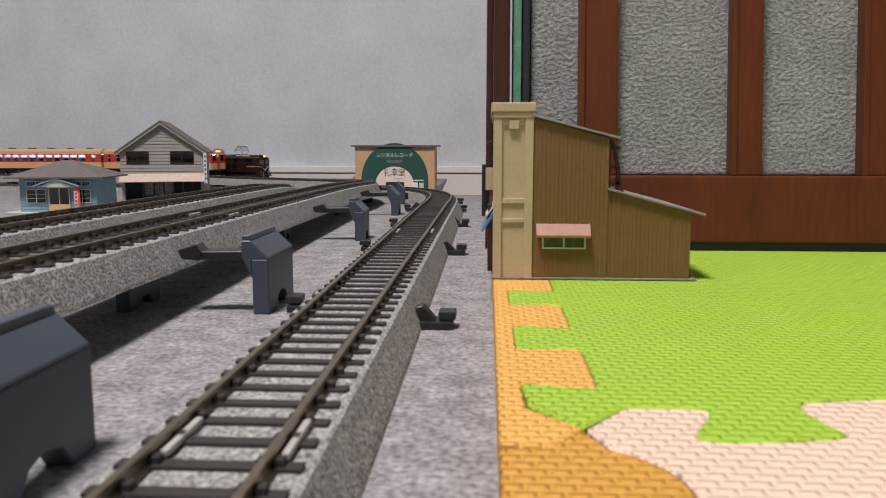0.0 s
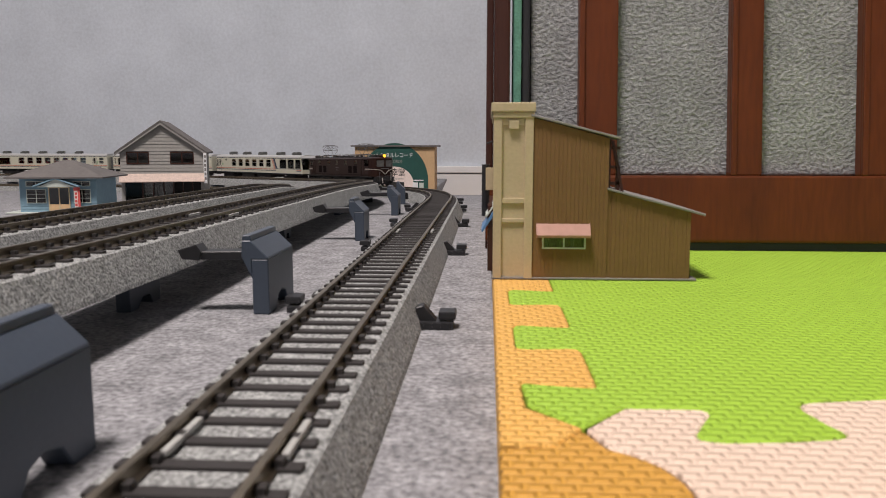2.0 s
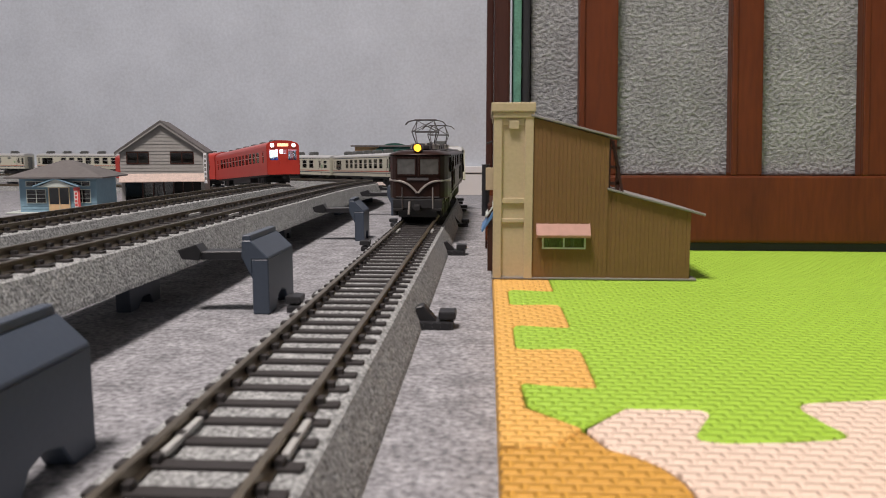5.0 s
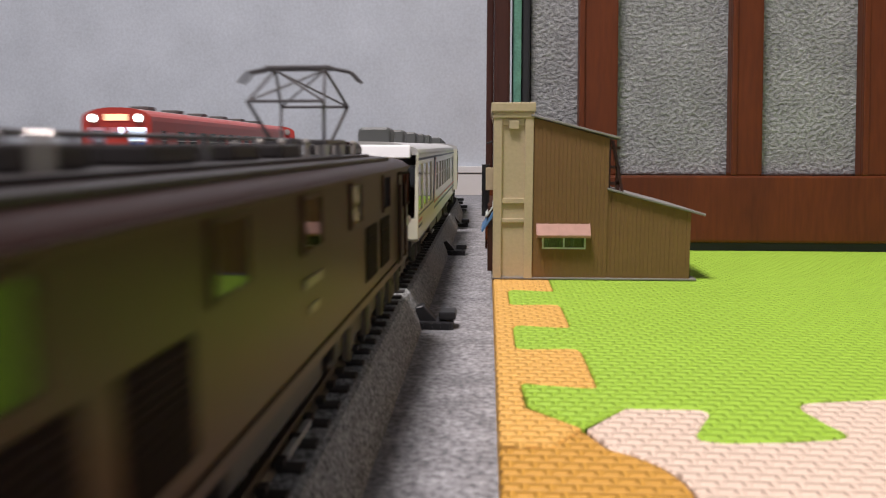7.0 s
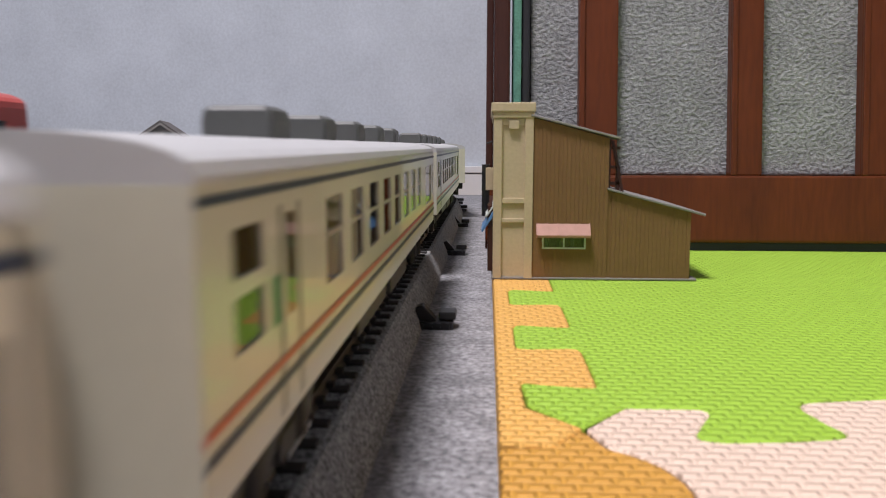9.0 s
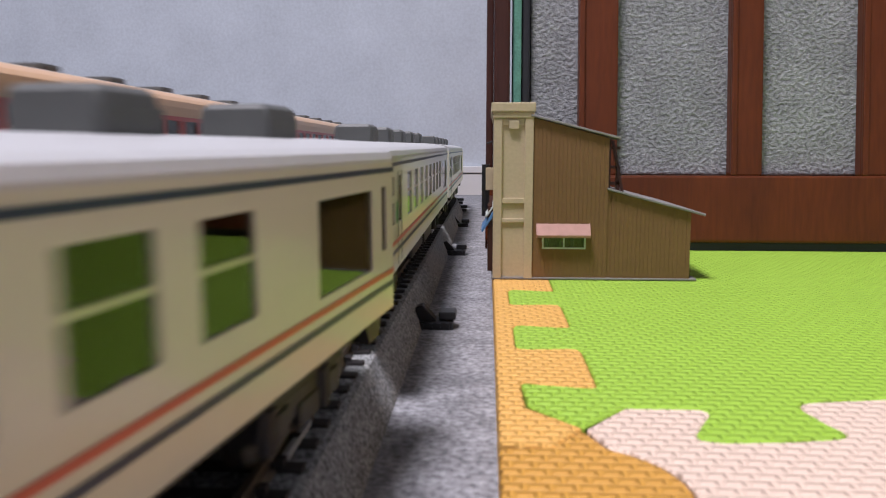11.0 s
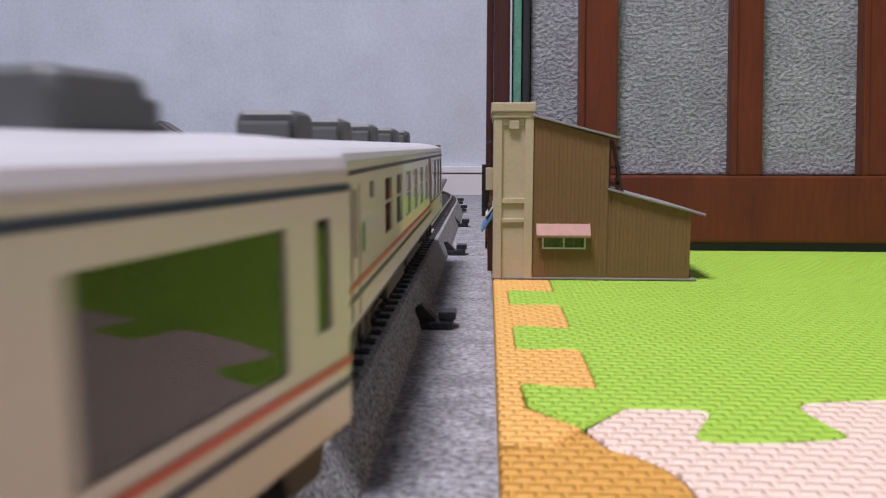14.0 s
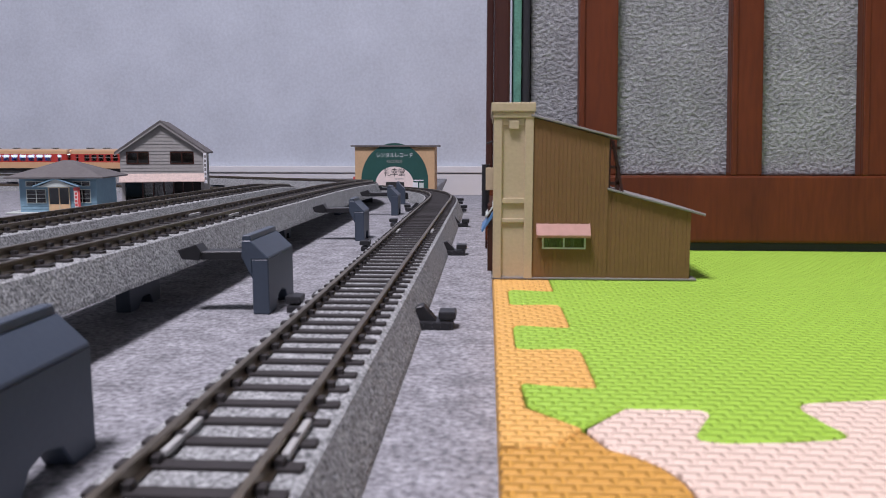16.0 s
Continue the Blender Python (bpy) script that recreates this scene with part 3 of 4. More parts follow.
def brown_store():
    s = thing("model_shop", "brown boarded model shop with a cream false front and lean-to", "model building")
    s.matrix_world = pose(0.0, 0.262, 0.0102, 0, 0, 0)
    # side wall in two heights: main block and lean-to behind it
    part("wall", shape([(15.6, 0), (69.4, 0), (68.4, 24.2), (41.2, 30.6), (40.8, 48.4), (15.6, 55.2)], "y", 0, 62), M_BROWNWALL, s)
    tops = lambda x: 55.2 - (x - 15.6) * 0.27 if x < 41 else 30.6 - (x - 41.2) * 0.235
    n, x0, x1 = 38, 15.7, 69.0
    for i in range(n):
        a, b = x0 + (x1 - x0) * i / n, x0 + (x1 - x0) * (i + 1) / n
        if a < 41 < b:
            b = 40.9
        ob = part("board", shape([(a + 0.02, 0.1), (b - 0.02, 0.1), (b - 0.02, tops(b) - 0.2), (a + 0.02, tops(a) - 0.2)], "y", -0.32 - 0.06 * (i % 3), -0.02), M_BROWNWALL, s)
    part("roof", shape([(14.5, 55.6), (44.6, 47.8), (44.6, 48.6), (14.5, 56.4)], "y", -1.6, 63, 0.15), M_ROOFGREY, s, "thin grey sheet roof")
    part("roof", shape([(40.6, 30.9), (73.4, 22.2), (73.6, 23.0), (40.6, 31.7)], "y", -1.6, 63, 0.15), M_ROOFGREY, s, "thin grey lean-to roof")
    # cream false front: side return with pilasters and cornice
    fr = part("false_front", box(2.4, 15.2, 0, 64, 0, 58.6, 0.2), M_CREAM, s, "cream plaster false front")
    part("pilaster", box(2.0, 4.9, -1.0, 0.05, 0, 56.5, 0.2), M_CREAM, fr)
    part("pilaster", box(12.6, 15.5, -1.0, 0.05, 0, 56.5, 0.2), M_CREAM, fr)
    part("cornice", box(1.2, 16.1, -1.8, 64.5, 57.0, 60.2, 0.4), M_CREAM, fr)
    part("cornice", box(1.7, 15.7, -1.3, 64.2, 55.0, 57.0, 0.3), M_CREAM, fr)
    part("panel_band", box(4.9, 12.6, -0.7, 0.05, 26.2, 28.0, 0.2), M_CREAM, fr)
    part("panel_band", box(4.9, 12.6, -0.7, 0.05, 19.6, 21.0, 0.2), M_CREAM, fr)
    part("panel_band", box(4.9, 12.6, -0.6, 0.05, 52.6, 54.9, 0.2), M_CREAM, fr)
    part("keystone", box(7.2, 10.6, -1.2, 0.05, 51.2, 54.2, 0.3), M_CREAM, fr)
    part("plinth", box(1.6, 71.5, -1.0, 63, 0.0, 0.7, 0.2), M_ROOFGREY, s)
    w = framed_window(s, 19.4, 33.2, -0.42, 11.2, 14.6, 1, M_PALEBLUE, M_SMOKE)
    aw = part("awning", shape([(-0.4, 19.4), (-3.4, 15.6), (-3.1, 14.6), (-0.4, 17.6)], "x", 16.8, 35.2, 0.15), M_SALMON, s, "salmon pink window awning")
    for i in range(6):
        x = 17.0 + i * 3.6
        part("awning_rib", shape([(-0.4, 19.6), (-3.5, 15.75), (-3.3, 15.5), (-0.4, 19.3)], "x", x - 0.12, x + 0.12), M_SALMON, aw)
    # wooden back stair structure above the lean-to
    rk = part("stair_frame", box(41.2, 42.2, 4, 6, 29.5, 48.0), M_DARKWOOD, s, "dark timber frame on the lean-to")
    for z in (32.5, 38.0, 44.5):
        part("timber", box(41.2, 45.2, 3, 4.4, z, z + 1.0), M_DARKWOOD, rk)
    part("timber", shape([(42.0, 47.5), (43.0, 47.5), (46.6, 30.2), (45.6, 30.2)], "y", 2.4, 3.8), M_DARKWOOD, rk)
    part("timber", box(44.0, 45.2, 3, 4.6, 30.0, 38.4), M_DARKWOOD, rk)
    # shop front faces the track: canopies, signs
    part("upright_sign", box(-0.6, 2.1, 12, 14, 30, 38, 0.2), M_CREAM, s, "cream projecting signboard")
    part("shutter", box(0.2, 2.4, 4, 60, 2, 25, 0.2), M_DARKWOOD, s, "dark shop front")
    part("sun_awning", shape([(2.2, 23.5), (-2.0, 16.5), (-1.7, 15.6), (2.2, 21.5)], "y", 3, 24, 0.1), M_BLUE, s, "blue sloping shop awning")
    part("awning_frame", shape([(2.2, 25.5), (-0.6, 21.5), (-0.3, 20.9), (2.2, 24.5)], "y", 3, 24, 0.1), M_PALEBLUE, s, "pale awning flap")
    part("pipe", rod(bmesh.new(), (-0.6, 20, 20), (-0.6, 20, 39), 1.5, 10), M_BLACK, s, "black drainpipe")
    part("bracket", rod(bmesh.new(), (-0.4, 8, 46.5), (2.4, 8, 47.5), 0.35, 6), M_BLACK, s)


def grey_house():
    """Two-storey gabled shop house with weatherboards and a crinkled canopy."""
    h = thing("model_house", "grey weatherboarded two-storey model house with a gable roof", "model building")
    h.matrix_world = pose(-0.327, 0.755, ground(0.75), 0, 0, 16) @ Matrix.Diagonal((1.02, 1, 1.05, 1))
    w2, eave, ridge = 39.0, 50.5, 77.5
    wins = ((-33, -12), (7.5, 30))
    body = part("wall", shape([(-w2, 26), (w2, 26), (w2, eave), (0, ridge - 1.5), (-w2, eave)], "y", 0.6, 70), M_GREYHOUSE, h)
    for k in range(16):
        z0 = 25.5 + k * 3.2
        z1 = z0 + 3.3
        lim = w2 if z0 < eave else max(2.0, w2 * (ridge - 2.5 - z0) / (ridge - eave))
        spans = [(-lim, lim)]
        if 38.5 < z0 + 1.6 < 50.0:
            spans = [(-lim, wins[0][0]), (wins[0][1], wins[1][0]), (wins[1][1], lim)]
        for a, b in spans:
            part("weatherboard", shape([(0.6, z0), (-0.5, z0), (-0.1, z1), (0.6, z1)], "x", a, b), M_GREYHOUSE, h)
    for x0, x1 in wins:
        w = part("window", box(x0, x1, 0.2, 1.0, 39.5, 49.5), M_SMOKE, h, "dark sliding window")
        bm = bmesh.new()
        for a, b, c, d in ((x0, x1, 38.6, 39.6), (x0, x1, 49.4, 50.4), (x0, x0 + 0.9, 39, 50), (x1 - 0.9, x1, 39, 50), ((x0 + x1) / 2 - 0.5, (x0 + x1) / 2 + 0.5, 39, 50)):
            quadbox(bm, a, b, -0.7, 0.3, c, d)
        part("frame", bm, M_DARKWOOD, w)
    for s in (-1, 1):
        part("roof", shape([(0, ridge + 0.6), (s * (w2 + 4.5), eave - 2.2), (s * (w2 + 4.5), eave - 0.4), (0, ridge + 2.6)], "y", -4, 74, 0.2), M_TILEROOF, h)
        part("bargeboard", shape([(0, ridge - 1.6), (s * (w2 + 4.3), eave - 4.0), (s * (w2 + 4.3), eave - 2.0), (0, ridge + 0.6)], "y", -3.6, -2.6), M_GREYHOUSE, h)
    part("canopy", shape([(0.5, 30.5), (-7.5, 22.5), (-7.5, 21.5), (0.5, 27)], "x", -w2 - 1, w2 + 1, 0.2), M_SILVER, h, "crinkled copper-coloured canopy over the shop front")
    for x in (-w2 + 0.2, w2 - 3.2, -20, -10, 0, 9, 18, 27):
        part("post", box(x, x + (3 if abs(x) > 30 else 1.1), 0, 2, 0, 26), M_GREYHOUSE if abs(x) > 30 else M_DARKWOOD, h)
    part("shop_wall", box(-w2, w2, 14, 16, 0, 26), M_DARK, h, "dark shop interior")
    part("side_wall", box(-w2, -w2 + 2, 2, 70, 0, 26), M_GREYHOUSE, h)
    part("side_wall", box(w2 - 2, w2, 2, 70, 0, 26), M_GREYHOUSE, h)
    part("counter", box(12, 32, 3, 5, 3, 6, 0.2), M_GREYHOUSE, h)
    part("counter_top", box(11, 33, 2, 6, 6, 6.8, 0.2), M_WHITE, h)
    part("goods", box(-18, -8, 7, 11, 0, 16, 0.5), M_ROOFGREY, h)
    part("shop_pane", box(-w2 + 3, 9, 2.4, 2.8, 0, 26), M_GLASS, h)
    sg = part("hanging_sign", box(w2 + 0.4, w2 + 3.4, -5, -2.5, 20, 49, 0.2), M_WHITE, h, "tall white shop sign")
    for k in range(6):
        z = 44.5 - k * 4.2
        part("lettering", box(w2 + 1.0, w2 + 2.8, -5.2, -4.95, z, z + 2.6), M_ROOFGREY, sg)


def blue_house():
    h = thing("model_house", "pale blue clapboard single-storey model clinic with a hipped roof", "model building")
    h.matrix_world = pose(-0.360, 0.622, ground(0.60), 0, 0, 8) @ Matrix.Diagonal((0.93, 0.93, 0.97, 1))
    w2 = 33.5
    part("wall", box(-w2, w2, 0.6, 52, 0, 31), M_BLUEHOUSE, h)
    for k in range(12):
        z0 = 0.8 + 2.55 * k
        part("clapboard", shape([(0.6, z0), (-0.45, z0), (-0.05, z0 + 2.6), (0.6, z0 + 2.6)], "x", -w2, w2), M_BLUEHOUSE, h)
    bm = bmesh.new()
    e = [(-w2 - 9, -9), (w2 + 9, -9), (w2 + 9, 60), (-w2 - 9, 60)]
    lo = [bm.verts.new((x * MM, y * MM, 30 * MM)) for x, y in e]
    mid = [bm.verts.new((x * MM, y * MM, 31.2 * MM)) for x, y in e]
    top = [bm.verts.new((x * MM, y * MM, 45 * MM)) for x, y in ((-4, 24), (4, 24), (4, 28), (-4, 28))]
    bm.faces.new(lo)
    bm.faces.new(top)
    for i in range(4):
        bm.faces.new((lo[i], lo[(i + 1) % 4], mid[(i + 1) % 4], mid[i]))
        bm.faces.new((mid[i], mid[(i + 1) % 4], top[(i + 1) % 4], top[i]))
    bmesh.ops.recalc_face_normals(bm, faces=bm.faces)
    part("roof", bm, M_TILEROOF, h, "dark grey hipped roof")
    for x0, x1 in ((-27, -11), (14, 28)):
        framed_window(h, x0, x1, -0.45, 9, 20, 1, M_PALEBLUE, M_SMOKE, rail=True)
        framed_window(h, x0, x1, -0.45, 23.5, 27, 1, M_PALEBLUE, M_SMOKE)
    d = part("door", box(-8, 10, -0.9, 0.2, 1, 21.5), M_SMOKE, h, "glazed entrance door with a pale wooden base")
    part("door_panel", box(-7.6, 9.6, -1.3, -0.85, 1, 7.5), M_TAN, d)
    bm = bmesh.new()
    for x in (-8.4, 0.6, 9.4):
        quadbox(bm, x, x + 1, -1.5, -0.8, 1, 21.5)
    quadbox(bm, -8.4, 10.4, -1.5, -0.8, 21.5, 22.5)
    part("door_frame", bm, M_CREAM, d)
    g = part("porch_gable", shape([(-15.5, 22.5), (17.5, 22.5), (1, 29.5)], "y", -7, -0.4, 0.2), M_PALEBLUE, h, "small pale porch gable")
    for s in (-1, 1):
        part("porch_roof", shape([(1, 29.6), (1 + s * 20, 22.6), (1 + s * 20, 23.8), (1, 31)], "y", -8.5, 0, 0.1), M_BLUEHOUSE, g)
    b = part("banner", box(16, 21, -6.2, -5.6, 1.5, 22, 0.1), M_PINKWHITE, h, "red and white upright shop banner")
    part("banner_stripe", box(19.2, 21.2, -6.5, -6.25, 1.5, 22), M_PAPERRED, b)
    part("banner_stripe", box(15.8, 21.2, -6.5, -6.25, 19.5, 22.3), M_PAPERRED, b)
    for k in range(5):
        part("lettering", box(16.6, 18.6, -6.45, -6.25, 16 - 3.2 * k, 18 - 3.2 * k), M_PAPERRED, b)
    part("step", box(-44, 44, -7, 54, 0, 1.0, 0.2), M_PALEBLUE, h)


def letters(text, size, material, parent, m, name="lettering"):
    cu = bpy.data.curves.new(name, "FONT")
    cu.body, cu.size, cu.align_x, cu.align_y, cu.extrude = text, size * MM, "CENTER", "CENTER", 0.0001
    tmp = new("tmp", cu)
    me = bpy.data.meshes.new_from_object(tmp.evaluated_get(bpy.context.evaluated_depsgraph_get()))
    bpy.data.objects.remove(tmp)
    me.materials.clear()
    me.materials.append(material)
    ob = new(name, me)
    ob.parent = parent
    ob.matrix_basis = m
    return ob


def record_store():
    s = thing("model_shop", "tan model record shop with a big round dark green sign", "model building")
    s.matrix_world = pose(-0.1506, 1.24, ground(1.24), 0, 0, 0) @ Matrix.Diagonal((1.03, 1, 1.22, 1))
    part("wall", box(-63, 63, 0, 60, 0, 58), M_TAN, s)
    part("roof", box(-69, 69, -5, 64, 58, 60.2, 0.4), M_TILEROOF, s, "flat brown roof slab")
    sign = part("sign_disc", shape([(63 * 0.84 * math.cos(radians(a)), 14 + 49 * math.sin(radians(a))) for a in range(0, 181, 6)] + [(-53, 0), (53, 0)], "y", -2.2, -0.1), M_DKGREEN, s,
                "half-round dark green sign")
    part("sign_arch", shape([(30 + 0 + 0, 2)] + [(3 + 30 * math.cos(radians(a)) - 3, 9 + 23 * math.sin(radians(a))) for a in range(0, 181, 8)] + [(-30, 2)], "y", -3.0, -2.2), M_PINKWHITE, sign, "pale inner arch")
    up = pose(0, -0.0024, 0.0465, 90, 0, 0)
    letters("レンタルレコード", 7.4, M_WHITE, sign, up)
    letters("RECORDS", 5.6, M_GREYHOUSE, sign, pose(0, -0.0024, 0.0385, 90, 0, 0))
    letters("礼幸堂", 11.5, M_DARK, sign, pose(0, -0.0032, 0.0235, 90, 0, 0))
    part("lettering", box(0, 14, -3.25, -3.0, 15.2, 16.0), M_ROOFGREY, sign)
    part("entrance", box(-14, 15, -4, -2.6, 0, 11.5), M_DARK, s, "dark shop entrance")
    part("poster", box(28.5, 37, -3.2, -2.3, 3, 11, 0.2), M_WHITE, sign, "small white notice")
    part("poster", box(39, 46, -3.2, -2.3, 3.5, 10.5, 0.2), M_PALEBLUE, sign, "small pale notice")
    part("notice_strip", box(30, 46, -3.2, -2.3, 13, 14.5), M_WHITE, sign)
    box_red = solo("red_block", box(0, 20, 0, 14, 0, 19, 0.5), M_PAPERRED, "small red block beside the record shop", "block")
    box_red.matrix_world = pose(-0.235, 1.33, ground(1.33))


# ---- rolling stock: front is +y, rail head at z = 0 ----
def bogie(parent, y, length=32, wheels=2, z=0):
    b = part("bogie", box(-13, 13, y - length / 2, y + length / 2, 4.2, 9.5, 0.8), M_UNDER, parent, "black bogie")
    for i in range(wheels):
        bm = bmesh.new()
        yy = y + (i - (wheels - 1) / 2) * (length * 0.62 / max(1, wheels - 1) if wheels > 1 else 0)
        for s in (-1, 1):
            rod(bm, (s * 7.6, yy, 5.4), (s * 9.9, yy, 5.4), 5.4, 20)
            rod(bm, (s * 7.2, yy, 5.4), (s * 8.0, yy, 5.4), 6.1, 20)
        rod(bm, (-8, yy, 5.4), (8, yy, 5.4), 1.0, 8)
        part("wheelset", bm, M_UNDER, b)
    for s in (-1, 1):
        bm = bmesh.new()
        for i in range(wheels):
            yy = y + (i - (wheels - 1) / 2) * (length * 0.62 / max(1, wheels - 1) if wheels > 1 else 0)
            quadbox(bm, s * 12 - 1.6, s * 12 + 1.6, yy - 2.2, yy + 2.2, 3.6, 7.4, 0.3)
            rod(bm, (s * 13, yy + 4.4, 3), (s * 13, yy + 4.4, 9), 1.4, 8)
        quadbox(bm, s * 12.2 - 0.9, s * 12.2 + 0.9, y - length / 2, y + length / 2, 5.8, 8.4, 0.3)
        quadbox(bm, s * 12.2 - 1.2, s * 12.2 + 1.2, y - 4, y + 4, 2.6, 6.2, 0.4)
        part("side_frame", bm, M_UNDER, b)
    return b


def shell(bm, half, y0, y1, z0, z1, openings, thick=0.7):
    """Both side walls of a vehicle, with rectangular openings (y from, y to, z from, z to) that go through."""
    for s in (-1, 1):
        xa, xb = sorted((s * half, s * (half - thick)))
        rows = sorted({z0, z1, *(o[2] for o in openings), *(o[3] for o in openings)})
        for za, zb in zip(rows, rows[1:]):
            cuts = sorted((o[0], o[1]) for o in openings if o[2] <= za and o[3] >= zb)
            y = y0
            for a, b in cuts + [(y1, y1)]:
                if a - y > 0.01:
                    quadbox(bm, xa, xb, y, a, za, zb)
                y = b


def round_roof(half, z0, rise, y0, y1, drop=0.0, n=14):
    pts = [(-half, z0)] + [(half * -math.cos(math.pi * i / n), z0 + 0.6 + rise * math.sin(math.pi * i / n) ** 0.75) for i in range(n + 1)] + [(half, z0)]
    return shape(pts, "y", y0, y1)


def coach(kind):
    """Ivory coach of the excursion train: kind is 'end' with a panorama saloon at its front, or 'plain'."""
    t = thing("passenger_coach", "ivory model coach with navy and red stripes and grey roof units" if kind != "end" else
              "ivory model observation coach with big saloon windows and stripes", "model coach", "coaches of the excursion train")
    H, L, R = 17.5, 127.0, 119.5  # half width, front and rear ends
    z0, z1 = 13.0, 39.2
    ops = []
    if kind == "end":
        ops += [(68, 86, 21.4, 36.2), (89, 106, 21.4, 36.2), (109, 123.5, 21.4, 36.2)]
        ops += [(31 - 20.4 * i, 43.4 - 20.4 * i, 23.6, 35.2) for i in range(6)]
        ops += [(-92, -86, 32.6, 35.6), (-118, -114, 22.5, 35)]
    else:
        ops += [(110, 119, 30.6, 35), (110, 119, 24, 29)]
        ops += [(70 - 19 * i, 82 - 19 * i, 23.6, 35.2) for i in range(8)]
        ops += [(-107, -82, 21.6, 34.8), (-115.6, -112.4, 24, 35)]
    doors = (-111, -104.5) if kind == "end" else (97, 104)
    bm = bmesh.new()
    shell(bm, H, -R, L if kind != "end" else 125, z0, z1, ops)
    quadbox(bm, -H + 0.06, H - 0.06, -R - 0.06, -R + 0.8, z0 + 0.05, z1 - 0.05)
    if kind != "end":
        quadbox(bm, -H + 0.06, H - 0.06, L - 0.8, L + 0.06, z0 + 0.05, z1 - 0.05)
    else:
        prism(bm, [(125, 12.5), (128.5, 13.5), (128.0, 19.5), (125, 20.0)], "x", -H, H)
        for x in (-H, -0.5, H - 1):
            prism(bm, [(125, 19.6), (127.8, 19.6), (124.2, 36), (123, 36)], "x", x, x + 1)
    part("body", bm, M_IVORY, t)
    part("roof", round_roof(H, 39.1, 3.6, -R, L if kind != "end" else 123.5), M_COACHROOF, t, "pale grey-white roof", smooth=False)
    if kind == "end":
        part("brow", shape([(123.4, 38), (126.0, 38.2), (123.8, 42.0), (123.4, 42.4)], "x", -15, 15, 0.3), M_COACHROOF, t)
        part("windscreen", shape([(125.6, 20), (127.3, 20), (124.0, 36), (123.4, 36)], "x", -16.8, 16.8), M_SMOKE, t, "sloping panorama windscreen")
    for s in (-1, 1):
        x = s * (H + 0.04)
        xa, xb = sorted((x, x + s * 0.12))
        part("stripe", box(xa, xb, -R, L if kind != "end" else 125, 37.4, 38.2), M_NAVY, t, "navy waist stripe")
        part("stripe", box(xa, xb, -R, L if kind != "end" else 56, 19.3, 20.2), M_REDSTRIPE, t, "red stripe")
        part("stripe", box(xa, xb, -R, L if kind != "end" else 57, 17.1, 18.0), M_NAVY, t, "navy stripe")
        if kind == "end":
            part("stripe", shape([(52.6, 20.3), (56.2, 20.3), (49.6, 37.3), (46, 37.3)], "x", xa, xb), M_SALMONSTRIPE, t, "slanting salmon stripe")
            part("stripe", shape([(57.0, 20.3), (61.8, 20.3), (55.2, 37.3), (50.4, 37.3)], "x", xa, xb), M_NAVY, t, "slanting navy stripe")
            part("stripe", box(xa, xb, 61.8, 125, 20.3, 20.9), M_NAVY, t, "navy line under the saloon windows")
            part("stripe", box(xa, xb, 113, 125, 18.4, 19.2), M_REDSTRIPE, t, "short red stripe on the nose")
            part("stripe", box(xa, xb, 113, 125, 16.6, 17.4), M_NAVY, t, "short navy stripe on the nose")
            part("sill_line", box(xa, xb, -R, 125, 12.7, 13.1), M_NAVY, t, "navy sill line")
        # door recess
        part("door", box(*sorted((x, x - s * 0.5)), *doors, 14, 36, 0.1), M_IVORY, t, "recessed coach door")
        part("door_window", box(*sorted((x, x + s * 0.05)), doors[0] + 1.6, doors[1] - 1.9, 24, 35), M_SMOKE, t, "narrow dark door window")
        part("door_gap", box(*sorted((x, x + s * 0.08)), doors[0] - 0.6, doors[0], 14, 36), M_AC, t)
        part("door_gap", box(*sorted((x, x + s * 0.08)), doors[1], doors[1] + 0.6, 14, 36), M_AC, t)
        sg = sorted((doors[0] + (8.5 if kind != "end" else 10.2), doors[0] + (10.5 if kind != "end" else 12.2)))
        part("car_sign", box(*sorted((x, x + s * 0.1)), *sg, 24, 29), M_SIGNGREEN, t, "small green sign plate")
    for a, b, c, d in ops:
        for s in (-1, 1):
            w = part("window", box(*sorted((s * (H - 0.35), s * (H - 0.55))), a, b, c, d), M_GLASS, t)
            if 11 < b - a < 13:
                part("sash", box(*sorted((s * (H - 0.2), s * (H - 0.6))), a, b, (c + d) / 2 + 0.4, (c + d) / 2 + 1.1), M_STEEL, w)
    part("floor", box(-H + 0.8, H - 0.8, -R + 1, L - 4, 14, 15.2), M_DARK, t)
    seat = mesh_of("seat", box(-15.5, -4, -2.4, 2.4, 15.2, 25.0, 0.8), M_SEATRED if kind == "end" else M_SEAT)
    for i in range(13):
        for dx in (0, 19.5):
            piece("seat", seat, t, Matrix.Translation((dx * MM, (-98 + i * 15.5) * MM, 0)))
    for i, (y, l) in enumerate(((58.5, 11), (19, 11), (-20.5, 11), (-60, 11), (-99.5, 11)) if kind != "end" else ((93, 11), (50, 11), (-2, 11), (-48, 11), (-90, 11))):
        ac = part("aircon_unit", shape([(-5.6, 41.6), (-5.8, 46.6), (-4.9, 48.2), (4.9, 48.2), (5.8, 46.6), (5.6, 41.6)], "y", y - l / 2, y + l / 2, 0.8), M_AC, t, "grey roof air-conditioner")
        part("vent", box(-4.6, 4.6, y - l / 2 - 2.5, y - l / 2 + 0.5, 41.6, 46.2, 0.6), M_AC, ac)
    part("underfloor", box(-14.5, 14.5, -46, -8, 4.5, 13.5, 0.8), M_UNDER, t)
    part("underfloor", box(-14.5, 14.5, 0, 40, 5.5, 13.5, 0.8), M_UNDER, t)
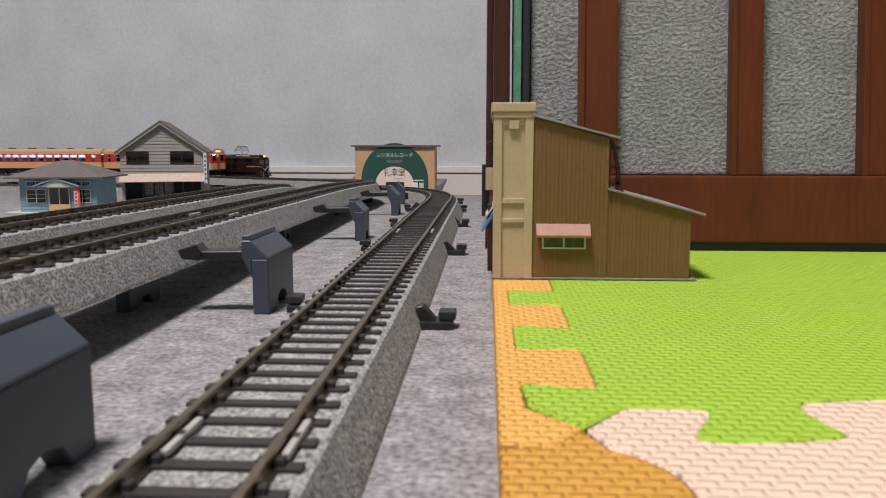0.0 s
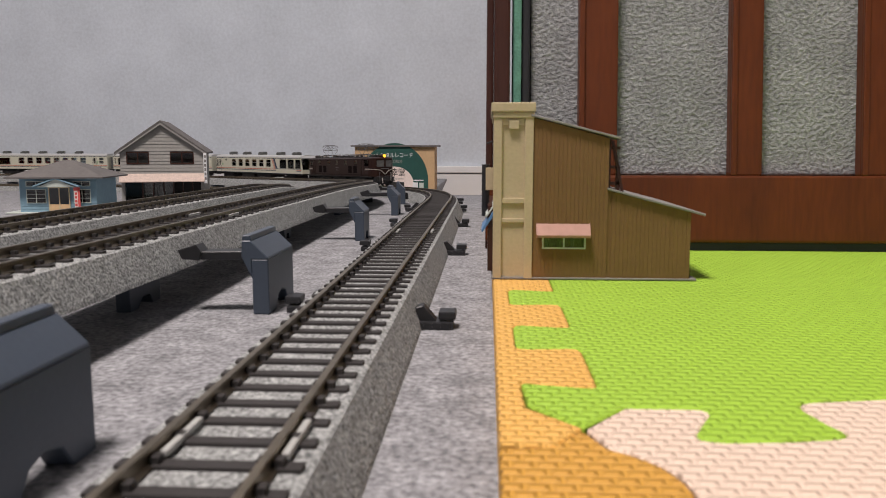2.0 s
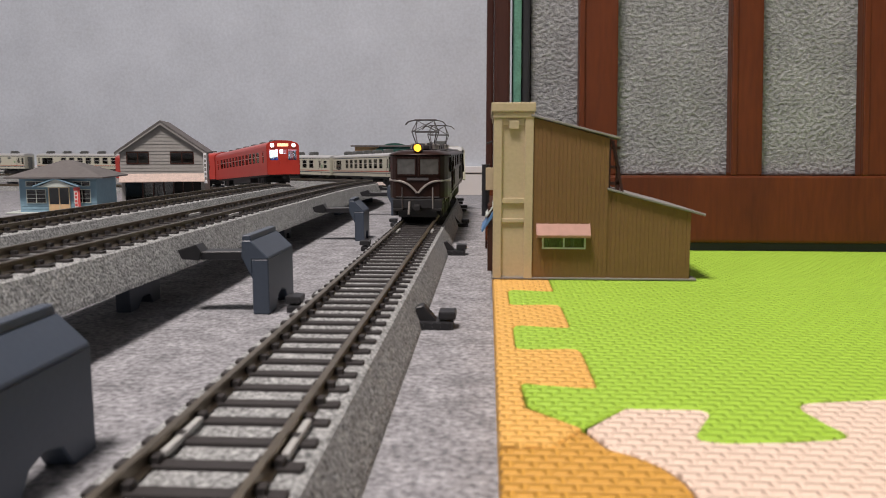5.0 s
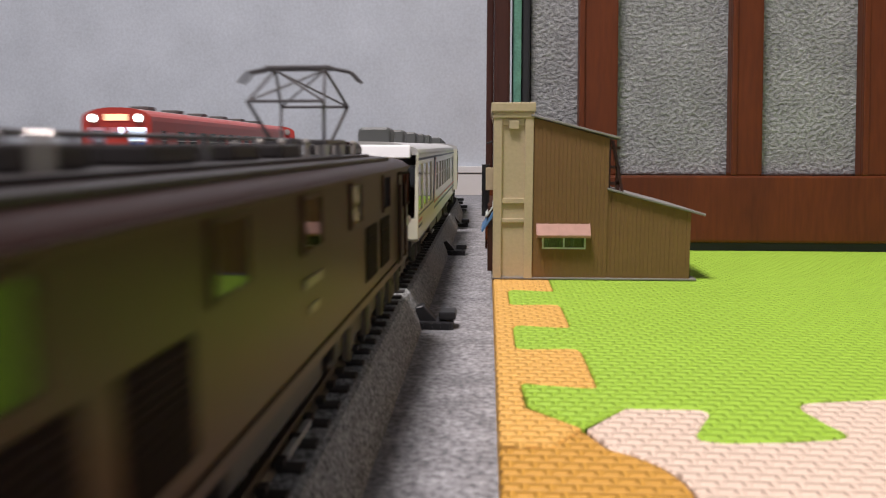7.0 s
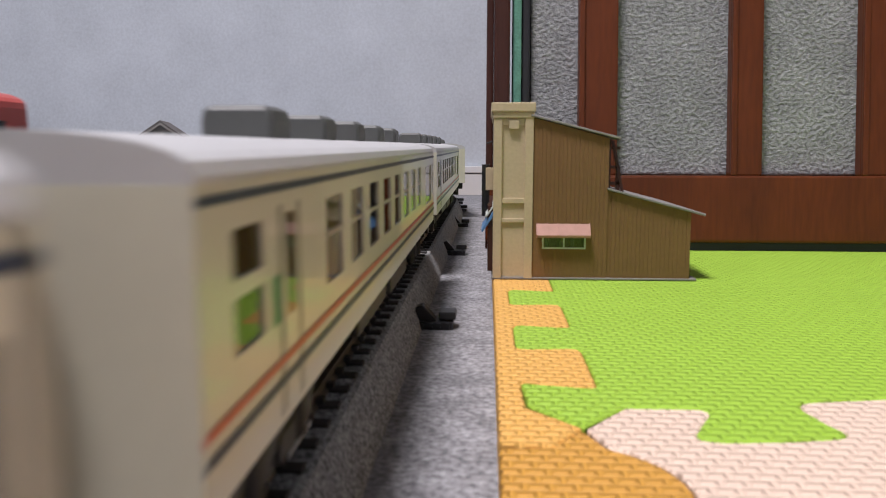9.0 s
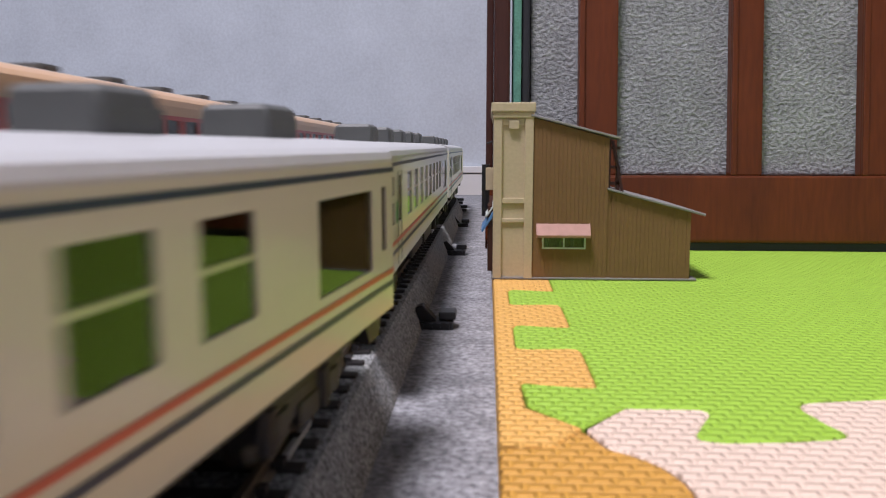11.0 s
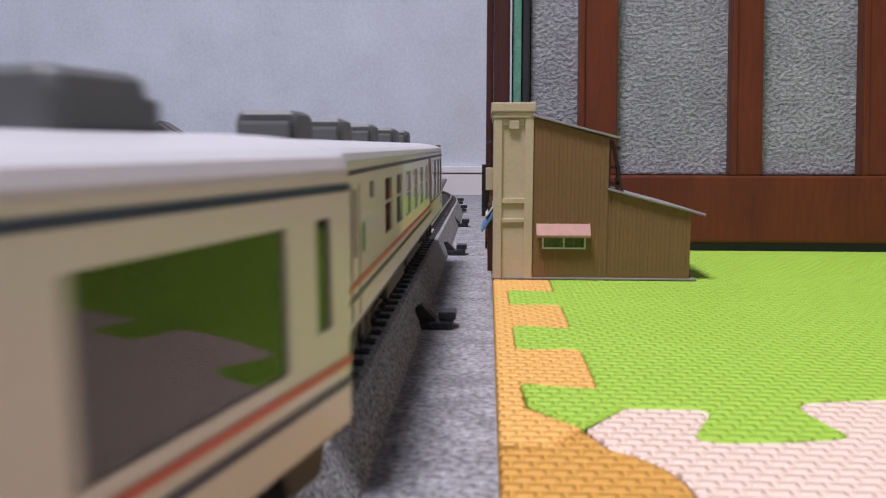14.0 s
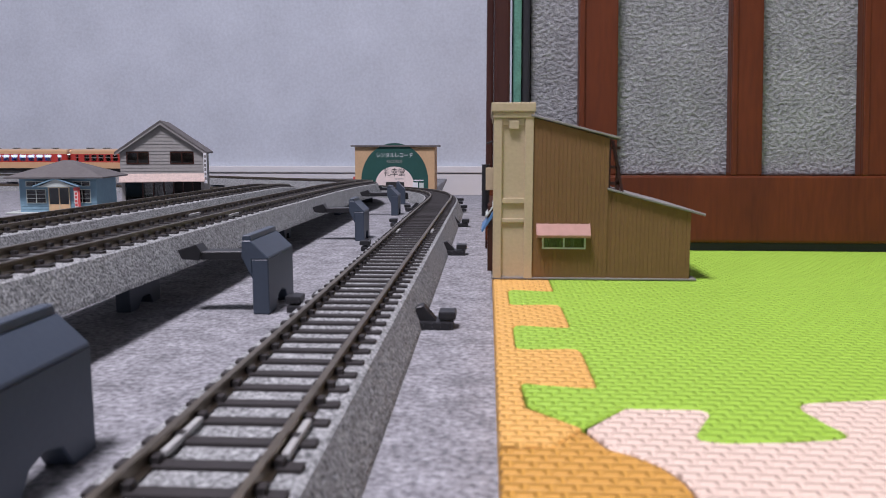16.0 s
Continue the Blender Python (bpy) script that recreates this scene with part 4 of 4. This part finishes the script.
    part("frame", box(-15, 15, -R + 2, L - 4, 10.5, 14), M_UNDER, t)
    for y in (-88, 88):
        bogie(t, y)
    for e in (-1, 1) if kind != "end" else (-1,):
        for z in (17, 23, 29, 35):
            part("end_step", box(10.5, 15.5, *sorted((e * (L if e > 0 else R), e * ((L if e > 0 else R) + 1.2))), z, z + 1.2, 0.3), M_IVORY, t)
        part("end_gangway", box(-5.5, 5.5, *sorted((e * (L if e > 0 else R), e * ((L if e > 0 else R) + 3.5))), 14, 36.5, 0.6), M_AC, t)
        part("underskirt", shape([(-3, 8.5), (3, 8.5), (5, 13), (-5, 13)], "x", -16, 16), M_UNDER, t).matrix_basis = Matrix.Translation((0, e * (0.118 if e > 0 else 0.112), 0))
    part("coupler", rod(bmesh.new(), (0, L - 4, 8), (0, L + 5, 8), 1.2, 8), M_UNDER, t)
    return t


def pantograph(parent, y):
    p = part("pantograph", box(-7.5, 7.5, y - 9, y + 9, 42.2, 43.2, 0.2), M_PANTO, parent, "raised diamond pantograph")
    one = lambda a, b, r: rod(bmesh.new(), a, b, r, 6)
    for s in (-1, 1):
        for d in (-1, 1):
            part("lower_arm", one((s * 5.5, y + d * 3.5, 43), (s * 7.5, y + d * 11.5, 50.5), 0.36), M_PANTO, p)
            part("upper_arm", one((s * 7.5, y + d * 11.5, 50.5), (s * 5.2, y, 57.5), 0.30), M_PANTO, p)
        for k in (-1, 1):
            bm = one((s * 6.6, y + k * 1.6, 57.7), (s * 10.6, y + k * 1.6, 56.9), 0.3)
            rod(bm, (s * 10.6, y + k * 1.6, 56.9), (s * 12.6, y + k * 1.6, 54.8), 0.3, 6)
            part("horn", bm, M_PANTO, p)
    for d in (-1, 1):
        part("cross_bar", one((-7.5, y + d * 11.5, 50.5), (7.5, y + d * 11.5, 50.5), 0.3), M_PANTO, p)
        part("stay", one((-7.5, y + d * 11.5, 50.5), (5.2, y, 57.4), 0.22), M_PANTO, p)
        part("stay", one((7.5, y + d * 11.5, 50.5), (-5.2, y, 57.4), 0.22), M_PANTO, p)
    for k in (-1.6, 1.6):
        part("contact_strip", one((-6.8, y + k, 57.8), (6.8, y + k, 57.8), 0.45), M_PANTO, p)
    for s in (-1, 1):
        for d in (-1, 1):
            part("insulator", rod(bmesh.new(), (s * 6.5, y + d * 7.5, 39.5), (s * 6.5, y + d * 7.5, 42.6), 1.0, 10), M_STEEL, p)
    return p


def locomotive():
    t = thing("electric_locomotive", "glossy dark brown model electric locomotive with two pantographs", "model locomotive")
    H = 17.3
    # body plan with tapered, rounded noses
    half = [(H, -102), (H, 102), (H - 1.0, 108.5), (H - 2.7, 113.5), (H - 5.0, 116.8), (4, 118.2)]
    plan = [(x, y) for x, y in half[1:]] + [(-x, y) for x, y in reversed(half[1:])] + [(-x, -y) for x, y in half[1:]] + [(x, -y) for x, y in reversed(half[1:])]
    part("body", shape(plan, "z", 12.5, 36.6, 0.5), M_LOCO, t)
    grow = lambda k, d: [(x * k, y * (1 + d)) for x, y in plan]
    bm = bmesh.new()
    rings = []
    for k, d, z in ((1.015, 0.004, 36.6), (1.0, 0.0, 37.1), (0.93, -0.008, 38.0), (0.78, -0.02, 38.8), (0.5, -0.05, 39.3)):
        rings.append([bm.verts.new((x * MM, y * MM, z * MM)) for x, y in grow(k, d)])
    n = len(plan)
    for a, b in zip(rings, rings[1:]):
        for i in range(n):
            bm.faces.new((a[i], a[(i + 1) % n], b[(i + 1) % n], b[i]))
    bm.faces.new(rings[-1])
    bm.faces.new(list(reversed(rings[0])))
    bmesh.ops.recalc_face_normals(bm, faces=bm.faces)
    part("roof", bm, M_LOCO, t, "dark brown rounded roof", smooth=True)
    part("roof_deck", box(-9, 9, -92, 92, 38.9, 39.9, 0.2), M_LOCOROOF, t)
    for s in (-1, 1):
        part("roof_walk", box(*sorted((s * 10.5, s * 14.5)), -88, 88, 38.5, 39.3, 0.2), M_LOCOROOF, t)
    for y in (-92, -36, -12, 12, 36, 92):
        part("roof_box", box(-5, 5, y - 6, y + 6, 39.8, 42.2, 0.5), M_LOCOROOF, t)
    bm = bmesh.new()
    for i in range(9):
        rod(bm, (-3 + 6 * (i % 2), -86 + i * 21, 39.6), (-3 + 6 * (i % 2), -86 + i * 21, 43.4), 0.7, 8)
    rod(bm, (3, -80, 43.2), (3, 80, 43.2), 0.35, 6)
    part("busbar", bm, M_PANTO, t)
    for y in (-84, -40, 40, 84):
        for x in (-6.5, -2, 2, 6.5):
            part("insulator", ball(rod(bmesh.new(), (x, y, 39.6), (x, y, 42.2), 0.6, 8), (x, y, 42.5), 0.75, 8), M_STEEL, t, "pale metal roof insulator")
    pantograph(t, 62)
    pantograph(t, -62)
    for e in (-1, 1):
        part("headlamp_case", rod(bmesh.new(), (0, e * 106, 40.6), (0, e * 117.6, 40.6), 2.5, 20), M_LOCO, t)
        part("headlamp", rod(bmesh.new(), (0, e * 117.4, 40.6), (0, e * 118.2, 40.6), 2.05, 20), M_AMBER if e > 0 else M_STEEL, t, "glowing amber headlamp" if e > 0 else "unlit headlamp")
        for s in (-1, 1):
            q = pose(s * 0.0064, e * 0.1176, 0.0304, 0, 0, -s * e * 10)
            w = part("cab_window", box(-5.1, 5.1, -0.4, 0.4, -4.4, 4.4, 0.3), M_CABPANE, t, "pale cab window")
            w.matrix_basis = q
            bm = bmesh.new()
            for a, b, c, d in ((-5.8, 5.8, 4.4, 5.1), (-5.8, 5.8, -5.1, -4.4), (-5.8, -5.1, -4.4, 4.4), (5.1, 5.8, -4.4, 4.4)):
                quadbox(bm, a, b, -0.6, 0.6, c, d)
            part("window_frame", bm, M_LOCO, w)
            # curved whisker stripe
            bm = bmesh.new()
            prev = None
            for i in range(11):
                u = i / 10
                x = 0.4 + 12.2 * u
                z = 15.8 + 6.6 * (1 - (1 - u) ** 2.4)
                y = 118.9 - 0.5 * u - 2.3 * max(0, u - 0.35) ** 1.4 * 1.6
                if prev:
                    rod(bm, (s * prev[0], e * prev[1], prev[2]), (s * x, e * y, z), 0.62, 6)
                prev = (x, y, z)
            rod(bm, (s * prev[0], e * prev[1], prev[2]), (s * 16.5, e * 108.5, 22.6), 0.62, 6)
            quadbox(bm, *sorted((s * (H - 0.3), s * (H + 0.25))), *sorted((e * 93, e * 104)), 21.6, 23.6)
            rod(bm, (s * (H - 0.1), e * 103.5, 22.6), (s * 16.5, e * 108.5, 22.6), 0.8, 6)
            part("whisker", bm, M_STEEL, t, "pale metal whisker stripe")
            part("handrail", rod(bmesh.new(), (s * 8.5, e * 119.5, 6), (s * 8.5, e * 119.5, 19), 0.42, 6), M_STEEL if s * e < 0 else M_PANTO, t)
            part("buffer_step", box(*sorted((s * 8, s * 13.5)), *sorted((e * 112, e * 122)), 6.0, 7.2, 0.2), M_UNDER, t)
        part("number_plate", box(-6, 6, *sorted((e * 118.1, e * 118.7)), 22.8, 24.2), M_PANTO, t, "row of small unread raised figures")
        part("lower_band", box(-12, 12, *sorted((e * 116, e * 118.4)), 13.2, 13.7), M_PANTO, t)
        part("pilot_beam", box(-14, 14, *sorted((e * 112, e * 119)), 7, 12.5, 0.6), M_UNDER, t)
        part("coupler", box(-2, 2, *sorted((e * 118, e * 124)), 6, 9.5, 0.8), M_UNDER, t)
        part("air_hose", rod(bmesh.new(), (4.5, e * 119, 11), (4.8, e * 121, 4), 0.7, 8), M_STEEL, t)
        part("snow_plough", box(-11, 11, *sorted((e * 114, e * 116)), 2, 7, 0.4), M_UNDER, t)
    for s in (-1, 1):
        x = s * (H + 0.05)
        for y in (-64, -30, 0, 30, 64):
            w = part("side_window", box(*sorted((x, x + s * 0.15)), y - 4.2, y + 4.2, 29, 35.4), M_SMOKE, t)
            bm = bmesh.new()
            for a, b, c, d in ((y - 4.9, y + 4.9, 35.4, 36.0), (y - 4.9, y + 4.9, 28.4, 29), (y - 4.9, y - 4.2, 29, 35.4), (y + 4.2, y + 4.9, 29, 35.4)):
                quadbox(bm, *sorted((x, x + s * 0.35)), a, b, c, d)
            part("window_frame", bm, M_LOCO, w)
        for y in (-61.5, -45, 45, 61.5):
            g = part("louvre_panel", box(*sorted((x, x + s * 0.1)), y - 5.8, y + 5.8, 17.2, 27.2), M_LOUVRE, t, "dark louvred air intake")
            bm = bmesh.new()
            for k in range(11):
                quadbox(bm, *sorted((x + s * 0.1, x + s * 0.28)), y - 5.6, y + 5.6, 17.5 + k * 0.88, 17.95 + k * 0.88)
            part("louvres", bm, M_LOUVRE, g)
        part("sill_line", box(*sorted((x, x + s * 0.12)), -102, 102, 14.6, 15.0), M_LOUVRE, t, "dark seam along the sill")
        for e in (-1, 1):
            part("cab_door", box(*sorted((x, x + s * 0.12)), *sorted((e * 82, e * 89.5)), 14, 35.8), M_LOUVRE, t, "dark recessed cab door")
            part("door_leaf", box(*sorted((x + s * 0.12, x + s * 0.2)), *sorted((e * 83, e * 88.5)), 14.2, 35.0), M_LOCO, t)
            for y in (81.2, 90.4):
                part("door_rail", rod(bmesh.new(), (x + s * 0.7, e * y, 15), (x + s * 0.7, e * y, 33), 0.35, 6), M_LOCO, t)
            for y0, y1 in ((91.6, 96.6), (97.8, 103.4)):
                w = part("cab_side_window", box(*sorted((x, x + s * 0.1)), *sorted((e * y0, e * y1)), 27.5, 35), M_SMOKE, t)
                bm = bmesh.new()
                for a, b, c, d in ((y0 - 0.5, y1 + 0.5, 35, 35.5), (y0 - 0.5, y1 + 0.5, 27, 27.5), (y0 - 0.5, y0, 27.5, 35), (y1, y1 + 0.5, 27.5, 35)):
                    quadbox(bm, *sorted((x, x + s * 0.3)), *sorted((e * a, e * b)), c, d)
                part("window_frame", bm, M_LOUVRE, w)
        part("gutter", box(*sorted((x, x + s * 0.5)), -102, 102, 36.2, 36.9, 0.1), M_LOCO, t)
        part("maker_plate", box(*sorted((x, x + s * 0.25)), -4.5, 4.5, 24.2, 25.4), M_PANTO, t)
        part("side_plate", box(*sorted((x, x + s * 0.2)), -2.4, 2.4, 20.6, 21.7), M_PANTO, t)
    part("frame", box(-14.5, 14.5, -108, 108, 10.5, 12.8), M_UNDER, t)
    for y in (-62, 62):
        bogie(t, y, 62, 3)
    for y in (-102, 102):
        bogie(t, y, 24, 2)
    part("underfloor", box(-13, 13, -22, 22, 4.5, 12, 0.8), M_UNDER, t)
    return t


def railcar(kind):
    """Diesel railcar: 'red' all over, or 'cream' with a red window band."""
    red = kind == "red"
    t = thing("diesel_railcar", "vermilion red model railcar with lit windows" if red else "cream model railcar with a red window band and lit windows", "model railcar",
              "red railcar set" if red else "cream and red railcar set")
    H, L, z0, z1 = 17.6, 125.0, 11.5, 40.2
    ys = [88 - 16.0 * i for i in range(12)]
    ops = [(y - 6.0, y + 6.0, 25.0, 36.2) for y in ys] + [(107, 113, 24, 36.2), (-113, -107, 24, 36.2)]
    upper, band, lower = (M_RAILRED,) * 3 if red else (M_RAILCREAM, M_RAILRED, M_RAILCREAM)
    for nm, a, b, mt in (("lower_wall", z0, 22.5, lower), ("window_band", 22.5, 37.6, band), ("upper_wall", 37.6, z1, upper)):
        bm = bmesh.new()
        shell(bm, H, -L, L, a, b, [(o[0], o[1], max(o[2], a), min(o[3], b)) for o in ops if o[3] > a and o[2] < b])
        for e in (-1, 1):
            if nm == "window_band":
                for xa, xb in ((-H, -14.5), (-5.5, -3.5), (3.5, 5.5), (14.5, H)):
                    quadbox(bm, xa, xb, *sorted((e * (L - 0.8), e * L)), a, b)
                quadbox(bm, -H, H, *sorted((e * (L - 0.8), e * L)), a, a + 4)
            else:
                quadbox(bm, -H, H, *sorted((e * (L - 0.8), e * L)), a, b)
        part(nm, bm, mt, t)
    part("roof", round_roof(H, 40.1, 6.6, -L, L), M_RAILRED if red else M_RAILCREAM, t, "red rounded roof edge" if red else "cream rounded roof")
    part("roof_cap", round_roof(11.5, 45.0, 1.5, -L + 0.5, L - 0.5), M_RCROOF, t, "pale grey roof cap")
    for i in range(6):
        y = -95 + i * 38
        part("roof_vent", box(-5, 5, y - 5, y + 5, 46.6, 49.2, 0.8), M_AC, t, "grey roof ventilator")
    for a, b, c, d in ops:
        for s in (-1, 1):
            w = part("window", box(*sorted((s * (H - 0.35), s * (H - 0.55))), a, b, c, d), M_GLASS, t)
            part("sash", box(*sorted((s * (H - 0.1), s * (H - 0.6))), a, b, 31.0, 31.6), M_STEEL, w)
    for e in (-1, 1):
        for xa, xb in ((-14.5, -5.5), (5.5, 14.5)):
            part("cab_window", box(xa, xb, *sorted((e * (L - 0.5), e * (L - 0.3))), 26.5, 36), M_GLASS, t)
        part("end_door", box(-3.4, 3.4, *sorted((e * (L - 0.4), e * (L + 0.2))), 12, 33), upper if red else M_RAILRED, t)
        part("destination_board", box(-6, 6, *sorted((e * L, e * (L + 0.4))), 40.8, 44.0, 0.2), M_SIGNLIT, t, "lit destination board")
        part("forehead", shape([(-H, 40.0), (H, 40.0), (H * 0.9, 43.2), (H * 0.6, 45.6), (-H * 0.6, 45.6), (-H * 0.9, 43.2)], "y", *sorted((e * (L - 1), e * (L + 0.05)))), upper, t)
        for s in (-1, 1):
            bm = bmesh.new()
            rod(bm, (s * 11.5, e * (L - 2), 42.0), (s * 11.5, e * (L + 0.8), 42.0), 2.4, 16)
            part("headlamp_ring", bm, M_RCROOF, t)
            bm = bmesh.new()
            rod(bm, (s * 11.5, e * (L + 0.7), 42.0), (s * 11.5, e * (L + 1.0), 42.0), 1.8, 16)
            part("headlamp", bm, M_HEAD if red and e > 0 else M_STEEL, t, "lit headlamp" if red and e > 0 else "unlit headlamp")
        part("coupler", rod(bmesh.new(), (0, e * (L - 3), 8), (0, e * (L + 4), 8), 1.3, 8), M_UNDER, t)
    part("light_strip", box(-1.6, 1.6, -L + 6, L - 6, 31.2, 38.6), M_LAMPWHITE, t, "lit interior light strip")
    part("floor", box(-H + 0.8, H - 0.8, -L + 1, L - 1, 13, 14), M_DARK, t)
    seat = mesh_of("seat", box(-15.5, -4, -3.6, 3.6, 14, 30.5, 0.8), M_SEATBLUE)
    for i in range(12):
        for dx in (0, 19):
            piece("seat", seat, t, Matrix.Translation((dx * MM, (-88 + i * 16) * MM, 0)))
    part("frame", box(-15, 15, -L + 2, L - 2, 9.5, 12), M_UNDER, t)
    part("underfloor", box(-14, 14, -44, 40, 4.5, 10, 0.8), M_UNDER, t)
    for y in (-84, 84):
        bogie(t, y)
    return t


room()
carpet()
foam_mat()
bed_end()
brown_store()
grey_house()
blue_house()
record_store()
tracks()

LOCO = locomotive()
saloon, plain = coach("end"), coach("plain")
COACHES = [saloon, plain] + [copy_thing(plain, Matrix()) for _ in range(3)] + [copy_thing(saloon, Matrix())]
red = railcar("red")
RED_SET = [red, copy_thing(red, Matrix())]
for child in RED_SET[1].children:  # only the leading car shows lit lamps
    if child.name.startswith("headlamp") and child.data.materials[0] == M_HEAD:
        child.data = child.data.copy()
        child.data.materials[0] = M_STEEL
        tagged(child, "unlit headlamp")
cream = railcar("cream")
CREAM_SET = [copy_thing(cream, Matrix()), copy_thing(cream, Matrix()), cream]


def run(path, keys, cars, times):
    """Key a train: keys are (seconds, place of its nose on the path in metres); cars are (thing, middle behind the nose, half bogie spacing, turned)."""
    kt, ks = [k[0] for k in keys], [k[1] for k in keys]
    slopes = [(ks[min(i + 1, len(ks) - 1)] - ks[max(i - 1, 0)]) / (kt[min(i + 1, len(ks) - 1)] - kt[max(i - 1, 0)]) for i in range(len(ks))]

    def nose(t):
        i = min(max(int(np.searchsorted(kt, t)) - 1, 0), len(kt) - 2)
        h = kt[i + 1] - kt[i]
        u = (t - kt[i]) / h
        return ((2 * u ** 3 - 3 * u ** 2 + 1) * ks[i] + (u ** 3 - 2 * u ** 2 + u) * h * slopes[i] + (3 * u ** 2 - 2 * u ** 3) * ks[i + 1] + (u ** 3 - u ** 2) * h * slopes[i + 1])
    for ob, back, half, turned in cars:
        rows = []
        for t in times:
            m = path.car(nose(t) - back, half)
            rows.append((t, m @ pose(0, 0, 0, 0, 0, 180) if turned else m))
        walk(ob, rows)


def motions():
    times = [i * 0.2 for i in range(81)]
    # place of the nose on line A, counted from the far end: end of the bend, then along the straight
    sa = S_ZERO
    cars = [(LOCO, 0.124, 0.066, False)]
    for i, c in enumerate(COACHES):
        cars.append((c, 0.249 + 0.005 + 0.133 + 0.266 * i, 0.088, i == 5))
    run(PATH_A, [(t, sa - y) for t, y in A_KEYS], cars, times)
    run(PATH_B2, [(t, s) for t, s in R_KEYS], [(c, 0.129 + 0.258 * i, 0.084, False) for i, c in enumerate(RED_SET)], times)
    run(PATH_B1, [(t, s) for t, s in C_KEYS], [(c, 0.129 + 0.258 * i, 0.084, False) for i, c in enumerate(CREAM_SET)], times)


# y of the locomotive's nose along its line (more than 0.62: still in the bend)
S_ZERO = PATH_A.length - 3.2317
A_KEYS = [(0, 1.434), (0.5, 1.342), (1, 1.25), (1.5, 1.15), (2.0, 1.042), (2.5, 0.934), (3.0, 0.834), (3.5, 0.734), (4.2, 0.592),
          (6.3, 0.131), (6.5, 0.086), (7.0, -0.027), (7.4, -0.122), (8.0, -0.250), (8.5, -0.36), (9.0, -0.472), (11.3, -0.962), (12.0, -1.082), (12.5, -1.173),
          (13.0, -1.29), (13.6, -1.41), (14.0, -1.488), (14.7, -1.632), (15.0, -1.699), (15.5, -1.799), (16.0, -1.93)]
R_KEYS = [(0.0, -1.77), (3.5, -0.77), (4.2, -0.354), (6.3, -0.05), (7.0, 0.215), (7.2, 0.285), (8.5, 0.71), (9.0, 0.825), (16.0, 2.7)]
C_KEYS = [(0, 2.125), (1.5, 2.541), (4.5, 3.666), (8.0, 4.979), (11.9, 6.398), (12.2, 6.508), (12.5, 6.618), (15.5, 7.536), (15.8, 7.636), (16.0, 7.692)]
motions()
